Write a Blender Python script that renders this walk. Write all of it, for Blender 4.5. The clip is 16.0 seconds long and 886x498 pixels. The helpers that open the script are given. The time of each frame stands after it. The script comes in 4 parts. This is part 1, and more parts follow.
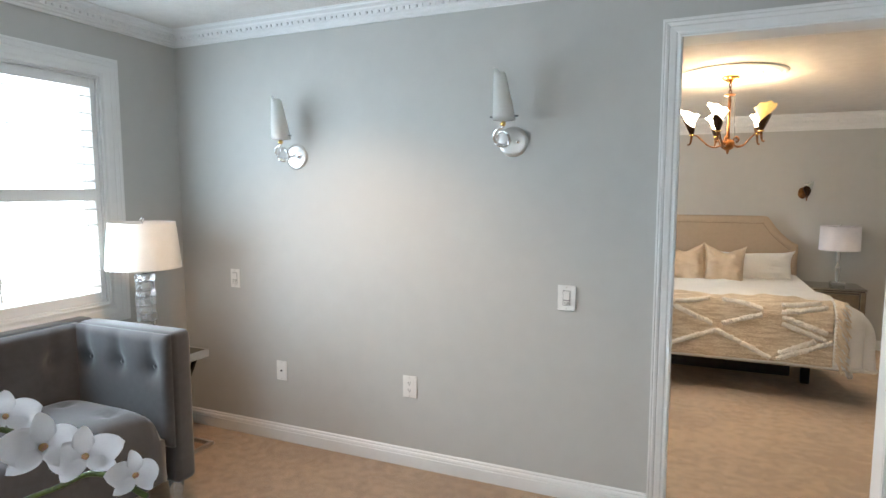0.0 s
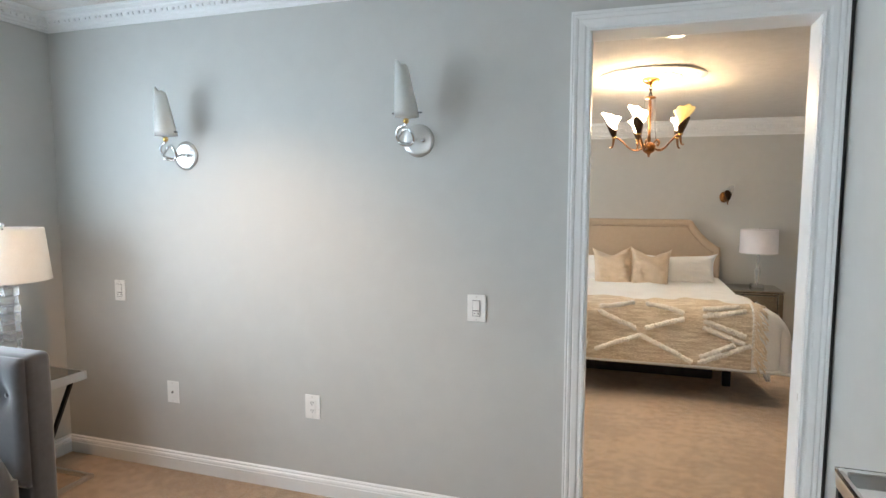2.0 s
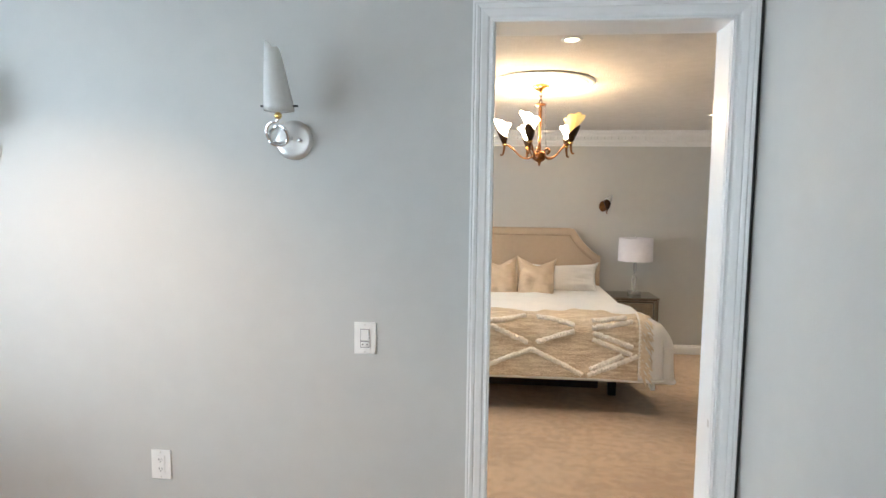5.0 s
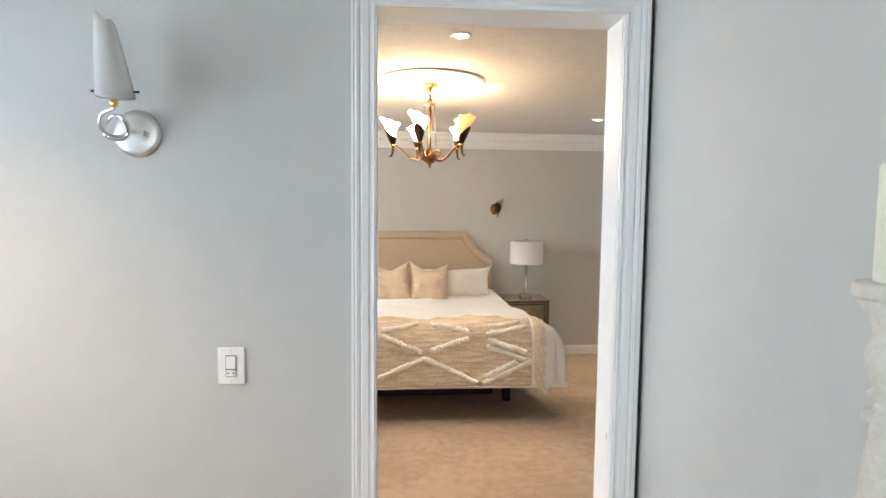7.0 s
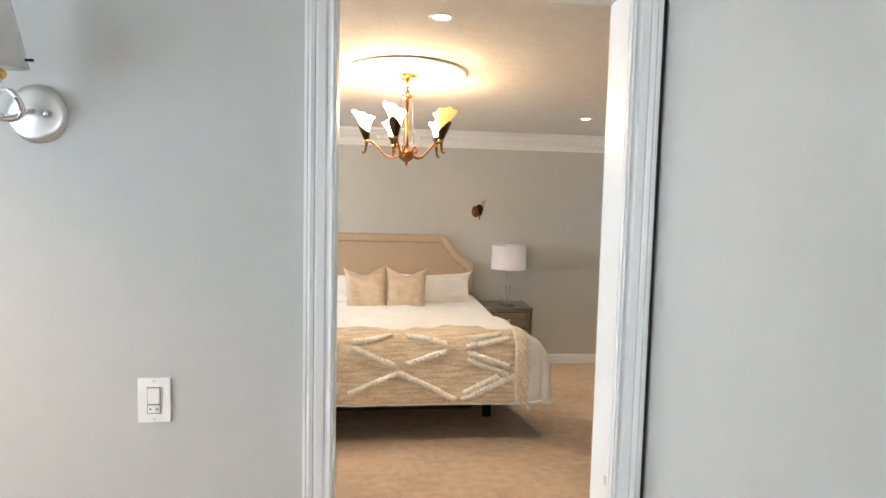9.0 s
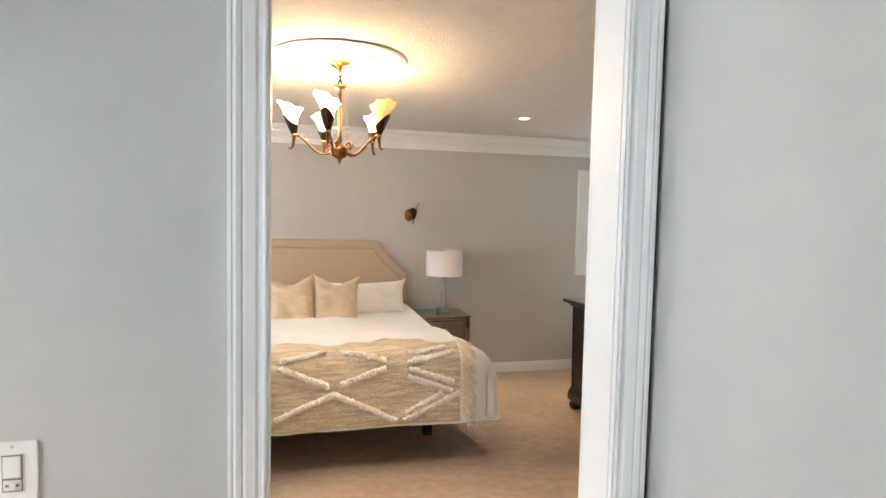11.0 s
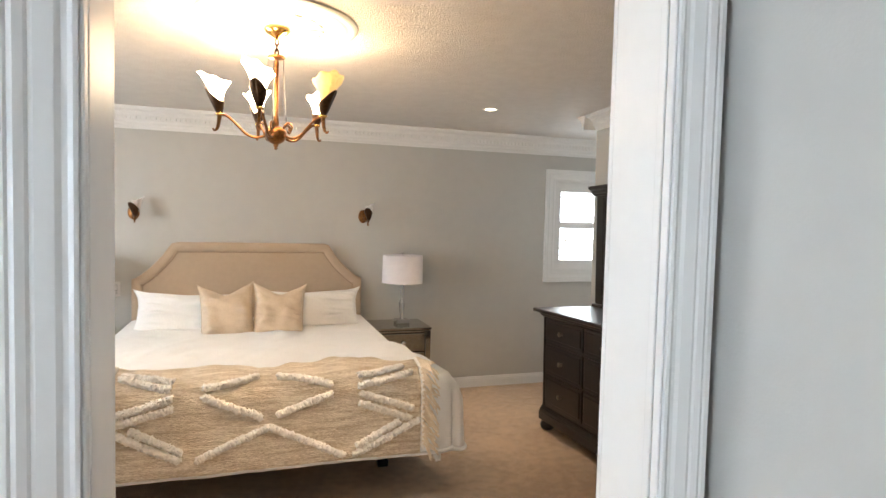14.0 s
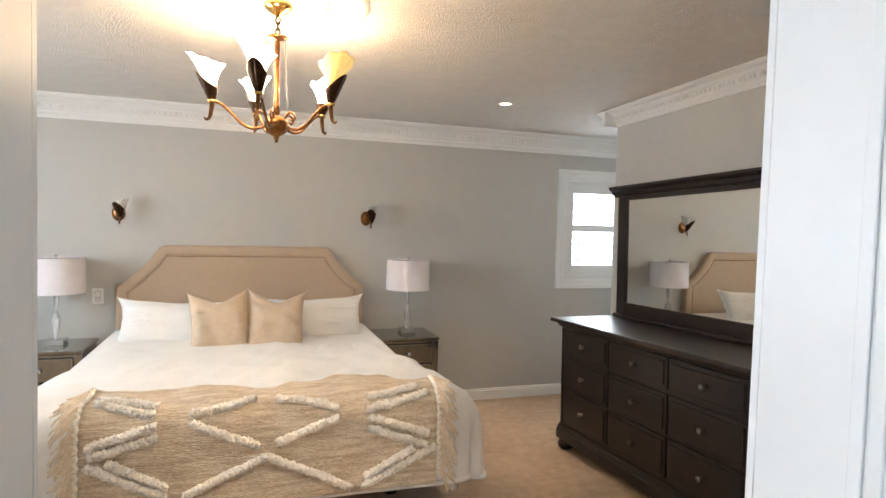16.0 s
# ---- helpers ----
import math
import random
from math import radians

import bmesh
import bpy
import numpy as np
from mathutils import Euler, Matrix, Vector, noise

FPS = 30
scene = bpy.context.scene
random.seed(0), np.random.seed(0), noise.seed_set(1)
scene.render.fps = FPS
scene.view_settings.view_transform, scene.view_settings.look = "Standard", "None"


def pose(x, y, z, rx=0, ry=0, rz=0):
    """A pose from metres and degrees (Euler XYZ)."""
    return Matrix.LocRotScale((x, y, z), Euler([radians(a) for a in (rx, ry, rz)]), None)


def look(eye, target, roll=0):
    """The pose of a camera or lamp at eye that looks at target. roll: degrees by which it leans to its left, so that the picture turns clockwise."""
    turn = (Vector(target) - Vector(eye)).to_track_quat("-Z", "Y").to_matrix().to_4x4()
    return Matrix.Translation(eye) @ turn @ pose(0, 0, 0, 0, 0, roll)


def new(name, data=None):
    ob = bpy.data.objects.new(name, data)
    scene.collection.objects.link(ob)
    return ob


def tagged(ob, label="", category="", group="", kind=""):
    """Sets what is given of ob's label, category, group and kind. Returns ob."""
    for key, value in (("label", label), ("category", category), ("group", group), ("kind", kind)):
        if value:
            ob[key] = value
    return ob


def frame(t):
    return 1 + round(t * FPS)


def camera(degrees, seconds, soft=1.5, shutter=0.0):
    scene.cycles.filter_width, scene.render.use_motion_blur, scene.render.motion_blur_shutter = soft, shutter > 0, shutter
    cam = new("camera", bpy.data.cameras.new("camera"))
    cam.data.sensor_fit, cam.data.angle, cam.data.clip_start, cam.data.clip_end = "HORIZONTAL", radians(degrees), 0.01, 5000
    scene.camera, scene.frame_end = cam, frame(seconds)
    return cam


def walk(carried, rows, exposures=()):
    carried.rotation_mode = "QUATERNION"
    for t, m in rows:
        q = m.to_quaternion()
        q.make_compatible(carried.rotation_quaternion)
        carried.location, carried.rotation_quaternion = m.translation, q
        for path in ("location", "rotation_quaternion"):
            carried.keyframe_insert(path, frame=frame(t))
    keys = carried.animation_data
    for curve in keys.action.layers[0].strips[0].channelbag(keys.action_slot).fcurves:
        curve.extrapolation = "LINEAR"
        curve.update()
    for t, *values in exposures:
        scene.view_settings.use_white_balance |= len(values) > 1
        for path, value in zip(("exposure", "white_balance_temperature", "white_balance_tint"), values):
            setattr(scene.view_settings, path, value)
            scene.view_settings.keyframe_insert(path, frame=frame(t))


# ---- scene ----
cam = camera(74.4, 16.0)
PATH = [
    (0, (-0.026, 0.246, 1.421), (-0.811, 2.075, 1.223), -0.0),
    (0.5, (-0.009, 0.301, 1.421), (-0.719, 2.16, 1.225), 0.0),
    (1, (0.019, 0.372, 1.415), (-0.64, 2.25, 1.223), 0.1),
    (1.5, (0.043, 0.447, 1.416), (-0.588, 2.336, 1.226), 0.1),
    (2, (0.068, 0.5, 1.415), (-0.541, 2.396, 1.231), 0.1),
    (2.5, (0.074, 0.553, 1.421), (-0.508, 2.458, 1.238), 0.3),
    (3, (0.074, 0.601, 1.42), (-0.471, 2.517, 1.242), 0.3),
    (5.5, (-0.064, 0.879, 1.442), (-0.157, 2.871, 1.282), 0.7),
    (6, (-0.065, 0.927, 1.443), (-0.046, 2.921, 1.291), 0.5),
    (6.5, (-0.049, 0.972, 1.443), (0.05, 2.964, 1.291), 0.5),
    (7, (-0.026, 1.037, 1.444), (0.127, 3.025, 1.292), 0.6),
    (7.5, (-0.001, 1.12, 1.447), (0.174, 3.107, 1.299), 0.6),
    (8, (0.027, 1.194, 1.458), (0.211, 3.179, 1.305), 1.0),
    (10.5, (-0.02, 1.576, 1.427), (0.366, 3.534, 1.299), 1.2),
    (11, (-0.038, 1.66, 1.428), (0.444, 3.597, 1.305), 1.2),
    (11.5, (-0.045, 1.723, 1.407), (0.506, 3.642, 1.297), 1.4),
    (12, (-0.038, 1.791, 1.4), (0.56, 3.696, 1.292), 1.3),
    (12.5, (-0.018, 1.864, 1.384), (0.593, 3.766, 1.283), 1.2),
    (13, (0.011, 1.953, 1.4), (0.628, 3.852, 1.293), 1.4),
    (13.5, (0.06, 2.052, 1.385), (0.674, 3.953, 1.285), 1.4),
    (14, (0.084, 2.118, 1.382), (0.701, 4.018, 1.285), 1.4),
    (14.5, (0.091, 2.189, 1.378), (0.71, 4.089, 1.282), 1.4),
    (15, (0.085, 2.267, 1.367), (0.712, 4.164, 1.276), 1.4),
    (15.5, (0.08, 2.359, 1.382), (0.71, 4.255, 1.289), 1.5),
    (16, (0.069, 2.444, 1.382), (0.707, 4.337, 1.293), 1.6),
]
walk(cam, [(t, look(eye, target, roll)) for t, eye, target, roll in PATH],
     [(0, -0.47, 6250, 6), (3, -0.34, 6200, 6), (5.5, -0.20, 6200, 7), (8, -0.06, 6450, 8), (10.5, -0.08, 6550, 9), (13, -0.18, 6520, 9), (16, -0.19, 6180, 8)])

# ---- world and large lights ----
world = bpy.data.worlds.new("world")
scene.world = world
world.use_nodes = True
wn = world.node_tree.nodes
sky = wn.new("ShaderNodeTexSky")
sky.sky_type, sky.sun_disc = "NISHITA", False
sky.sun_elevation, sky.sun_rotation = radians(40), radians(120)
wn["Background"].inputs[1].default_value = 0.1
world.node_tree.links.new(sky.outputs[0], wn["Background"].inputs[0])


def lamp(name, kind, m, watts, colour, size=0.1, size_y=0.1, blend=0.5, cone=90, spread=180):
    data = bpy.data.lights.new(name, kind)
    data.energy, data.color = watts, colour
    if kind == "AREA":
        data.shape, data.size, data.size_y, data.spread = "RECTANGLE", size, size_y, radians(spread)
    elif kind == "SPOT":
        data.spot_size, data.spot_blend, data.shadow_soft_size = radians(cone), blend, size
    else:
        data.shadow_soft_size = size
    ob = new(name, data)
    ob.matrix_world = m
    return ob


DAY, WARM = (0.88, 0.94, 1.0), (1.0, 0.65, 0.37)
lamp("window_light", "AREA", look((-2.79, 1.42, 1.40), (0, 1.42, 1.55)), 53, (0.69, 0.84, 1.0), 1.7, 1.05)
lamp("window_light", "AREA", look((3.07, 6.93, 1.37), (3.07, 4.0, 1.2)), 10, DAY, 0.5, 0.8)
lamp("window_light", "AREA", look((-2.70, 5.2, 1.4), (0, 5.2, 0.8)), 56, DAY, 1.5, 1.1)
lamp("rear_window_light", "AREA", look((-0.9, -2.55, 1.4), (-0.9, 0, 0.5)), 5.5, DAY, 1.6, 1.1)
lamp("wall_washer", "SPOT", look((-1.60, 1.93, 2.315), (-1.60, 2.06, 0)), 100, (1.0, 0.60, 0.31), 0.03, blend=0.65, cone=116)


# ---- materials ----
def material(name, base, rough=0.6, metal=0.0, dark=None, scale=8.0, grain=0.0, grain_scale=300.0, stretch=(1, 1, 1), coat=0.0, trans=0.0, glow=None, sheen=0.0, ior=1.45):
    m = bpy.data.materials.new(name)
    m.use_nodes = True
    n, link = m.node_tree.nodes, m.node_tree.links.new
    p = n["Principled BSDF"]
    p.inputs["Roughness"].default_value, p.inputs["Metallic"].default_value = rough, metal
    p.inputs["Coat Weight"].default_value, p.inputs["Transmission Weight"].default_value = coat, trans
    p.inputs["Sheen Weight"].default_value, p.inputs["IOR"].default_value = sheen, ior
    p.inputs["Base Color"].default_value = (*base, 1)
    if glow:
        p.inputs["Emission Color"].default_value, p.inputs["Emission Strength"].default_value = (*glow[0], 1), glow[1]
    co, mp = n.new("ShaderNodeTexCoord"), n.new("ShaderNodeMapping")
    mp.inputs["Scale"].default_value = stretch
    link(co.outputs["Object"], mp.inputs["Vector"])
    if dark:
        a, b = n.new("ShaderNodeTexNoise"), n.new("ShaderNodeTexNoise")
        a.inputs["Scale"].default_value, b.inputs["Scale"].default_value = scale, scale * 9
        a.inputs["Detail"].default_value = 5
        link(mp.outputs[0], a.inputs["Vector"]), link(mp.outputs[0], b.inputs["Vector"])
        add = n.new("ShaderNodeMath")
        add.operation = "ADD"
        ramp = n.new("ShaderNodeValToRGB")
        ramp.color_ramp.elements[0].position, ramp.color_ramp.elements[1].position = 0.72, 1.28 - 0.28
        ramp.color_ramp.elements[0].color, ramp.color_ramp.elements[1].color = (*dark, 1), (*base, 1)
        half = n.new("ShaderNodeMath")
        half.operation = "MULTIPLY"
        half.inputs[1].default_value = 0.86
        link(a.outputs["Fac"], add.inputs[0]), link(b.outputs["Fac"], add.inputs[1])
        link(add.outputs[0], half.inputs[0]), link(half.outputs[0], ramp.inputs["Fac"])
        link(ramp.outputs[0], p.inputs["Base Color"])
    if grain:
        g, bump = n.new("ShaderNodeTexNoise"), n.new("ShaderNodeBump")
        g.inputs["Scale"].default_value, g.inputs["Detail"].default_value = grain_scale, 3
        bump.inputs["Strength"].default_value, bump.inputs["Distance"].default_value = grain, 0.01
        link(mp.outputs[0], g.inputs["Vector"]), link(g.outputs["Fac"], bump.inputs["Height"])
        link(bump.outputs[0], p.inputs["Normal"])
    return m


PAINT = material("grey_wall_paint", (0.51, 0.505, 0.48), 0.62, dark=(0.495, 0.49, 0.467), scale=1.2, grain=0.06, grain_scale=180)
WHITE = material("white_trim_paint", (0.80, 0.80, 0.79), 0.36, dark=(0.785, 0.785, 0.775), scale=3, grain=0.008, grain_scale=90)
CEILING = material("textured_ceiling", (0.75, 0.72, 0.68), 0.9, dark=(0.70, 0.67, 0.63), scale=14, grain=0.9, grain_scale=120)
CARPET = material("tan_carpet", (0.57, 0.405, 0.262), 0.95, dark=(0.44, 0.30, 0.188), scale=2.0, grain=0.9, grain_scale=420, sheen=0.3)
VELVET = material("grey_velvet", (0.052, 0.052, 0.057), 0.8, dark=(0.043, 0.043, 0.048), scale=4, grain=0.04, grain_scale=400, sheen=0.5)
CHROME = material("chrome", (0.78, 0.78, 0.79), 0.12, 1.0, grain=0.02, grain_scale=60)
NICKEL = material("satin_nickel", (0.62, 0.60, 0.57), 0.32, 1.0, grain=0.02, grain_scale=90)
GOLD = material("polished_brass", (0.80, 0.55, 0.20), 0.16, 1.0, grain=0.03, grain_scale=60)
BRONZE = material("antique_bronze", (0.30, 0.135, 0.045), 0.28, 1.0, dark=(0.10, 0.045, 0.018), scale=14, grain=0.05, grain_scale=90)
NAIL = material("dull_brass_nail", (0.34, 0.24, 0.15), 0.42, 0.7, dark=(0.24, 0.16, 0.10), scale=40)
SATIN = material("satin_chrome", (0.60, 0.59, 0.57), 0.34, 1.0, grain=0.01, grain_scale=90)
SEAMGREY = material("grey_joint", (0.26, 0.255, 0.24), 0.6)
LEAF = material("dark_bronze_leaf", (0.075, 0.038, 0.017), 0.34, 0.9, dark=(0.035, 0.018, 0.009), scale=10, grain=0.04, grain_scale=90)
GLASSY = material("clear_lamp_glass", (0.97, 0.98, 0.98), 0.04, trans=0.72)
FROST = material("frosted_glass", (0.95, 0.95, 0.92), 0.35, trans=0.55, dark=(0.91, 0.91, 0.88), scale=9)
CLEAR = material("clear_glass", (0.97, 0.98, 0.98), 0.02, trans=1.0)
CRYSTAL = material("cut_crystal", (0.97, 0.98, 0.99), 0.03, trans=0.85, ior=1.5)
LINEN = material("cream_lampshade", (0.82, 0.80, 0.75), 0.85, dark=(0.79, 0.77, 0.72), scale=20, grain=0.08, grain_scale=400)
SHADE_WHITE = material("white_lampshade", (0.76, 0.73, 0.76), 0.8, dark=(0.72, 0.69, 0.72), scale=20, grain=0.1, grain_scale=400)
HEADBOARD = material("beige_linen_upholstery", (0.52, 0.40, 0.285), 0.9, dark=(0.495, 0.38, 0.268), scale=25, grain=0.35, grain_scale=600, sheen=0.3)
CUSHION = material("sand_cushion_cover", (0.64, 0.515, 0.38), 0.85, dark=(0.58, 0.46, 0.335), scale=18, grain=0.3, grain_scale=500, sheen=0.2)
COTTON = material("white_cotton", (0.89, 0.88, 0.86), 0.9, dark=(0.86, 0.85, 0.83), scale=9, grain=0.30, grain_scale=45, sheen=0.2)
BASECLOTH = material("pale_bed_base", (0.55, 0.52, 0.50), 0.9, dark=(0.50, 0.47, 0.45), scale=12, grain=0.2, grain_scale=400)
WEAVE = material("oatmeal_weave", (0.85, 0.75, 0.61), 0.95, dark=(0.56, 0.44, 0.31), scale=12, grain=1.0, grain_scale=60, stretch=(0.6, 4, 4))
TUFT = material("cream_tufting", (0.95, 0.91, 0.85), 0.95, dark=(0.91, 0.85, 0.77), scale=30, grain=0.3, grain_scale=120)
FRINGE = material("tan_cotton_cord", (0.84, 0.73, 0.58), 0.95, dark=(0.72, 0.60, 0.45), scale=40, grain=0.4, grain_scale=200)
PEWTER = material("dark_pewter", (0.22, 0.19, 0.16), 0.4, 1.0, grain=0.03, grain_scale=80)
ESPRESSO = material("espresso_wood", (0.017, 0.010, 0.0075), 0.36, dark=(0.008, 0.005, 0.004), scale=5, grain=0.06, grain_scale=60, stretch=(6, 0.7, 6), coat=0.15)
MIRROR = material("mirror", (0.86, 0.87, 0.84), 0.01, 1.0)
SMOKED = material("antiqued_mirror_panel", (0.42, 0.41, 0.37), 0.06, 1.0, dark=(0.36, 0.35, 0.32), scale=3)
BLACK = material("black_metal", (0.02, 0.02, 0.022), 0.4, 0.6, grain=0.03, grain_scale=80)
# near-black for the gap by the architrave and the painted shade under the bed
DARK = material("gap_and_underbed_shade", (0.05, 0.045, 0.04), 0.9, dark=(0.035, 0.03, 0.03), scale=20)
PLASTIC = material("white_plastic", (0.80, 0.79, 0.76), 0.35, dark=(0.77, 0.76, 0.73), scale=30)
SLOT = material("dark_slot", (0.08, 0.075, 0.07), 0.6)
PETAL = material("white_orchid_petal", (0.92, 0.91, 0.92), 0.6, dark=(0.88, 0.86, 0.89), scale=30, grain=0.05, grain_scale=120, trans=0.12)
petal_nodes = PETAL.node_tree.nodes
glow_through, petal_mix = petal_nodes.new("ShaderNodeBsdfTranslucent"), petal_nodes.new("ShaderNodeMixShader")
glow_through.inputs[0].default_value = (0.93, 0.92, 0.93, 1)
petal_mix.inputs[0].default_value = 0.45
PETAL.node_tree.links.new(petal_nodes["Principled BSDF"].outputs[0], petal_mix.inputs[1])
PETAL.node_tree.links.new(glow_through.outputs[0], petal_mix.inputs[2])
PETAL.node_tree.links.new(petal_mix.outputs[0], petal_nodes["Material Output"].inputs[0])
LIP = material("yellow_orchid_lip", (0.62, 0.45, 0.12), 0.5, dark=(0.45, 0.20, 0.16), scale=90)
STEM = material("green_orchid_stem", (0.12, 0.17, 0.035), 0.5, dark=(0.08, 0.11, 0.03), scale=20)
WAX = material("ivory_wax", (0.74, 0.71, 0.60), 0.5, dark=(0.68, 0.65, 0.54), scale=8)
SHABBY = material("distressed_cream_wood", (0.62, 0.57, 0.50), 0.7, dark=(0.56, 0.51, 0.44), scale=10, grain=0.2, grain_scale=120)
LIT = material("lit_glass_shade", (0.85, 0.78, 0.66), 0.4, trans=0.2, glow=((1.0, 0.77, 0.50), 46.0))
# this shade holds no lit bulb; weak emission imitates light passing through it
AMBER = material("faint_glow_amber_shade", (0.84, 0.70, 0.34), 0.3, trans=0.35, dark=(0.76, 0.58, 0.22), scale=9, glow=((1.0, 0.74, 0.30), 0.34))
BULB = material("lit_downlight", (0.9, 0.85, 0.75), 0.4, glow=((1.0, 0.80, 0.55), 22.0))
OUTSIDE = material("bright_sky_backdrop", (0.8, 0.85, 0.9), 0.9, glow=((0.90, 0.95, 1.0), 11.0))


# ---- building helpers ----
def thing(name, loc, label, category, group="", rz=0.0):
    ob = new(name)
    ob.matrix_world = pose(*loc, 0, 0, rz)
    ob.empty_display_size = 0.05
    return tagged(ob, label, category, group)


def part(name, bm, mat, parent=None, label="", smooth=False, kind=""):
    me = bpy.data.meshes.new(name)
    bm.normal_update()
    bm.to_mesh(me)
    bm.free()
    me.materials.append(mat)
    if smooth:
        for p in me.polygons:
            p.use_smooth = True
    ob = new(name, me)
    if parent:
        ob.parent = parent
    return tagged(ob, label, kind=kind)


def structure(name, bm, mat, label, category, smooth=False):
    return tagged(part(name, bm, mat, None, label, smooth), "", category, "", "structure")


def box(x0, x1, y0, y1, z0, z1, bevel=0.0, bm=None, seg=2):
    out = bm or bmesh.new()
    b = bmesh.new()
    bmesh.ops.create_cube(b, size=1)
    for v in b.verts:
        v.co = Vector(((x0 + x1) / 2 + v.co.x * (x1 - x0), (y0 + y1) / 2 + v.co.y * (y1 - y0), (z0 + z1) / 2 + v.co.z * (z1 - z0)))
    if bevel:
        bmesh.ops.bevel(b, geom=b.edges[:], offset=bevel, segments=seg, affect="EDGES", profile=0.5)
    return merge(out, b)


def merge(out, b, m=None):
    if m is not None:
        bmesh.ops.transform(b, matrix=m, verts=b.verts[:])
    me = bpy.data.meshes.new("tmp")
    b.to_mesh(me)
    b.free()
    out.from_mesh(me)
    bpy.data.meshes.remove(me)
    return out


def lathe(profile, n=28, m=None, bm=None, squash=(1, 1)):
    """A turned body: rows of (radius, z)."""
    b = bmesh.new()
    rings = []
    for r, z in profile:
        if r < 1e-5:
            rings.append([b.verts.new((0, 0, z))])
        else:
            rings.append([b.verts.new((r * squash[0] * math.cos(2 * math.pi * k / n), r * squash[1] * math.sin(2 * math.pi * k / n), z)) for k in range(n)])
    for a, c in zip(rings, rings[1:]):
        for k in range(n):
            j = (k + 1) % n
            if len(a) == 1 and len(c) > 1:
                b.faces.new((a[0], c[k], c[j]))
            elif len(c) == 1 and len(a) > 1:
                b.faces.new((a[k], a[j], c[0]))
            elif len(a) > 1:
                b.faces.new((a[k], a[j], c[j], c[k]))
    bmesh.ops.recalc_face_normals(b, faces=b.faces[:])
    return merge(bm or bmesh.new(), b, m)


def tube(points, radius, n=10, bm=None, closed=False):
    """A round bar through points; radius is a number or one for each point."""
    pts = [Vector(p) for p in points]
    rad = radius if isinstance(radius, (list, tuple)) else [radius] * len(pts)
    b, rings, side = bmesh.new(), [], None
    for i, p in enumerate(pts):
        if closed:
            d = pts[(i + 1) % len(pts)] - pts[i - 1]
        else:
            d = pts[min(i + 1, len(pts) - 1)] - pts[max(i - 1, 0)]
        d.normalize()
        if side is None:
            side = d.orthogonal()
        side = (side - d * side.dot(d)).normalized()
        up = d.cross(side)
        rings.append([b.verts.new(p + (side * math.cos(2 * math.pi * k / n) + up * math.sin(2 * math.pi * k / n)) * rad[i]) for k in range(n)])
    pairs = list(zip(rings, rings[1:])) + ([(rings[-1], rings[0])] if closed else [])
    for a, c in pairs:
        for k in range(n):
            b.faces.new((a[k], a[(k + 1) % n], c[(k + 1) % n], c[k]))
    if not closed:
        b.faces.new(rings[0][::-1]), b.faces.new(rings[-1])
    bmesh.ops.recalc_face_normals(b, faces=b.faces[:])
    return merge(bm or bmesh.new(), b)


def smooth_path(points, steps=6):
    """Catmull-Rom through the points."""
    p = [Vector(q) for q in points]
    p = [2 * p[0] - p[1]] + p + [2 * p[-1] - p[-2]]
    out = []
    for i in range(1, len(p) - 2):
        for k in range(steps):
            t = k / steps
            out.append(0.5 * ((2 * p[i]) + (p[i + 1] - p[i - 1]) * t + (2 * p[i - 1] - 5 * p[i] + 4 * p[i + 1] - p[i + 2]) * t * t + (3 * p[i] - p[i - 1] - 3 * p[i + 1] + p[i + 2]) * t ** 3))
    return out + [p[-2]]


def extrude(profile, length, bm=None, m=None):
    """A closed outline in (y, z) drawn along +x."""
    b = bmesh.new()
    a = [b.verts.new((0, y, z)) for y, z in profile]
    c = [b.verts.new((length, y, z)) for y, z in profile]
    n = len(profile)
    for k in range(n):
        b.faces.new((a[k], a[(k + 1) % n], c[(k + 1) % n], c[k]))
    b.faces.new(a[::-1]), b.faces.new(c)
    bmesh.ops.recalc_face_normals(b, faces=b.faces[:])
    return merge(bm or bmesh.new(), b, m)


def sheet(fn, nu, nv, thick=0.0):
    """A grid of fn(u, v), u and v from 0 to 1, given a thickness."""
    b = bmesh.new()
    g = [[b.verts.new(fn(i / nu, j / nv)) for j in range(nv + 1)] for i in range(nu + 1)]
    for i in range(nu):
        for j in range(nv):
            b.faces.new((g[i][j], g[i + 1][j], g[i + 1][j + 1], g[i][j + 1]))
    b.normal_update()
    if thick:
        low = [[b.verts.new(v.co - v.normal * thick) for v in row] for row in g]
        for i in range(nu):
            for j in range(nv):
                b.faces.new((low[i][j], low[i][j + 1], low[i + 1][j + 1], low[i + 1][j]))
        rim = [(i, 0) for i in range(nu)] + [(nu, j) for j in range(nv)] + [(i, nv) for i in range(nu, 0, -1)] + [(0, j) for j in range(nv, 0, -1)]
        for (i, j), (k, m) in zip(rim, rim[1:] + rim[:1]):
            b.faces.new((g[i][j], g[k][m], low[k][m], low[i][j]))
    bmesh.ops.recalc_face_normals(b, faces=b.faces[:])
    return b


def along(x0, y0, x1, y1, z=0.0):
    """Pose whose x runs from one plan point to the other; its -y side faces right of that way."""
    return pose(x0, y0, z, 0, 0, math.degrees(math.atan2(y1 - y0, x1 - x0)))


# ---- structure: plan in metres ----
LX, RX, WY, TY = -2.85, 0.765, 2.85, 3.0          # sitting room: side walls, dividing wall
FY, BX0, DX, EY, AX = 7.03, -2.75, 2.538, 5.989, 3.70  # bedroom: far wall, side wall, dresser wall and its end, alcove side
C1 = 2.33                                         # sitting room ceiling
DL, DR, DH = -0.096, 0.676, 2.035                   # doorway



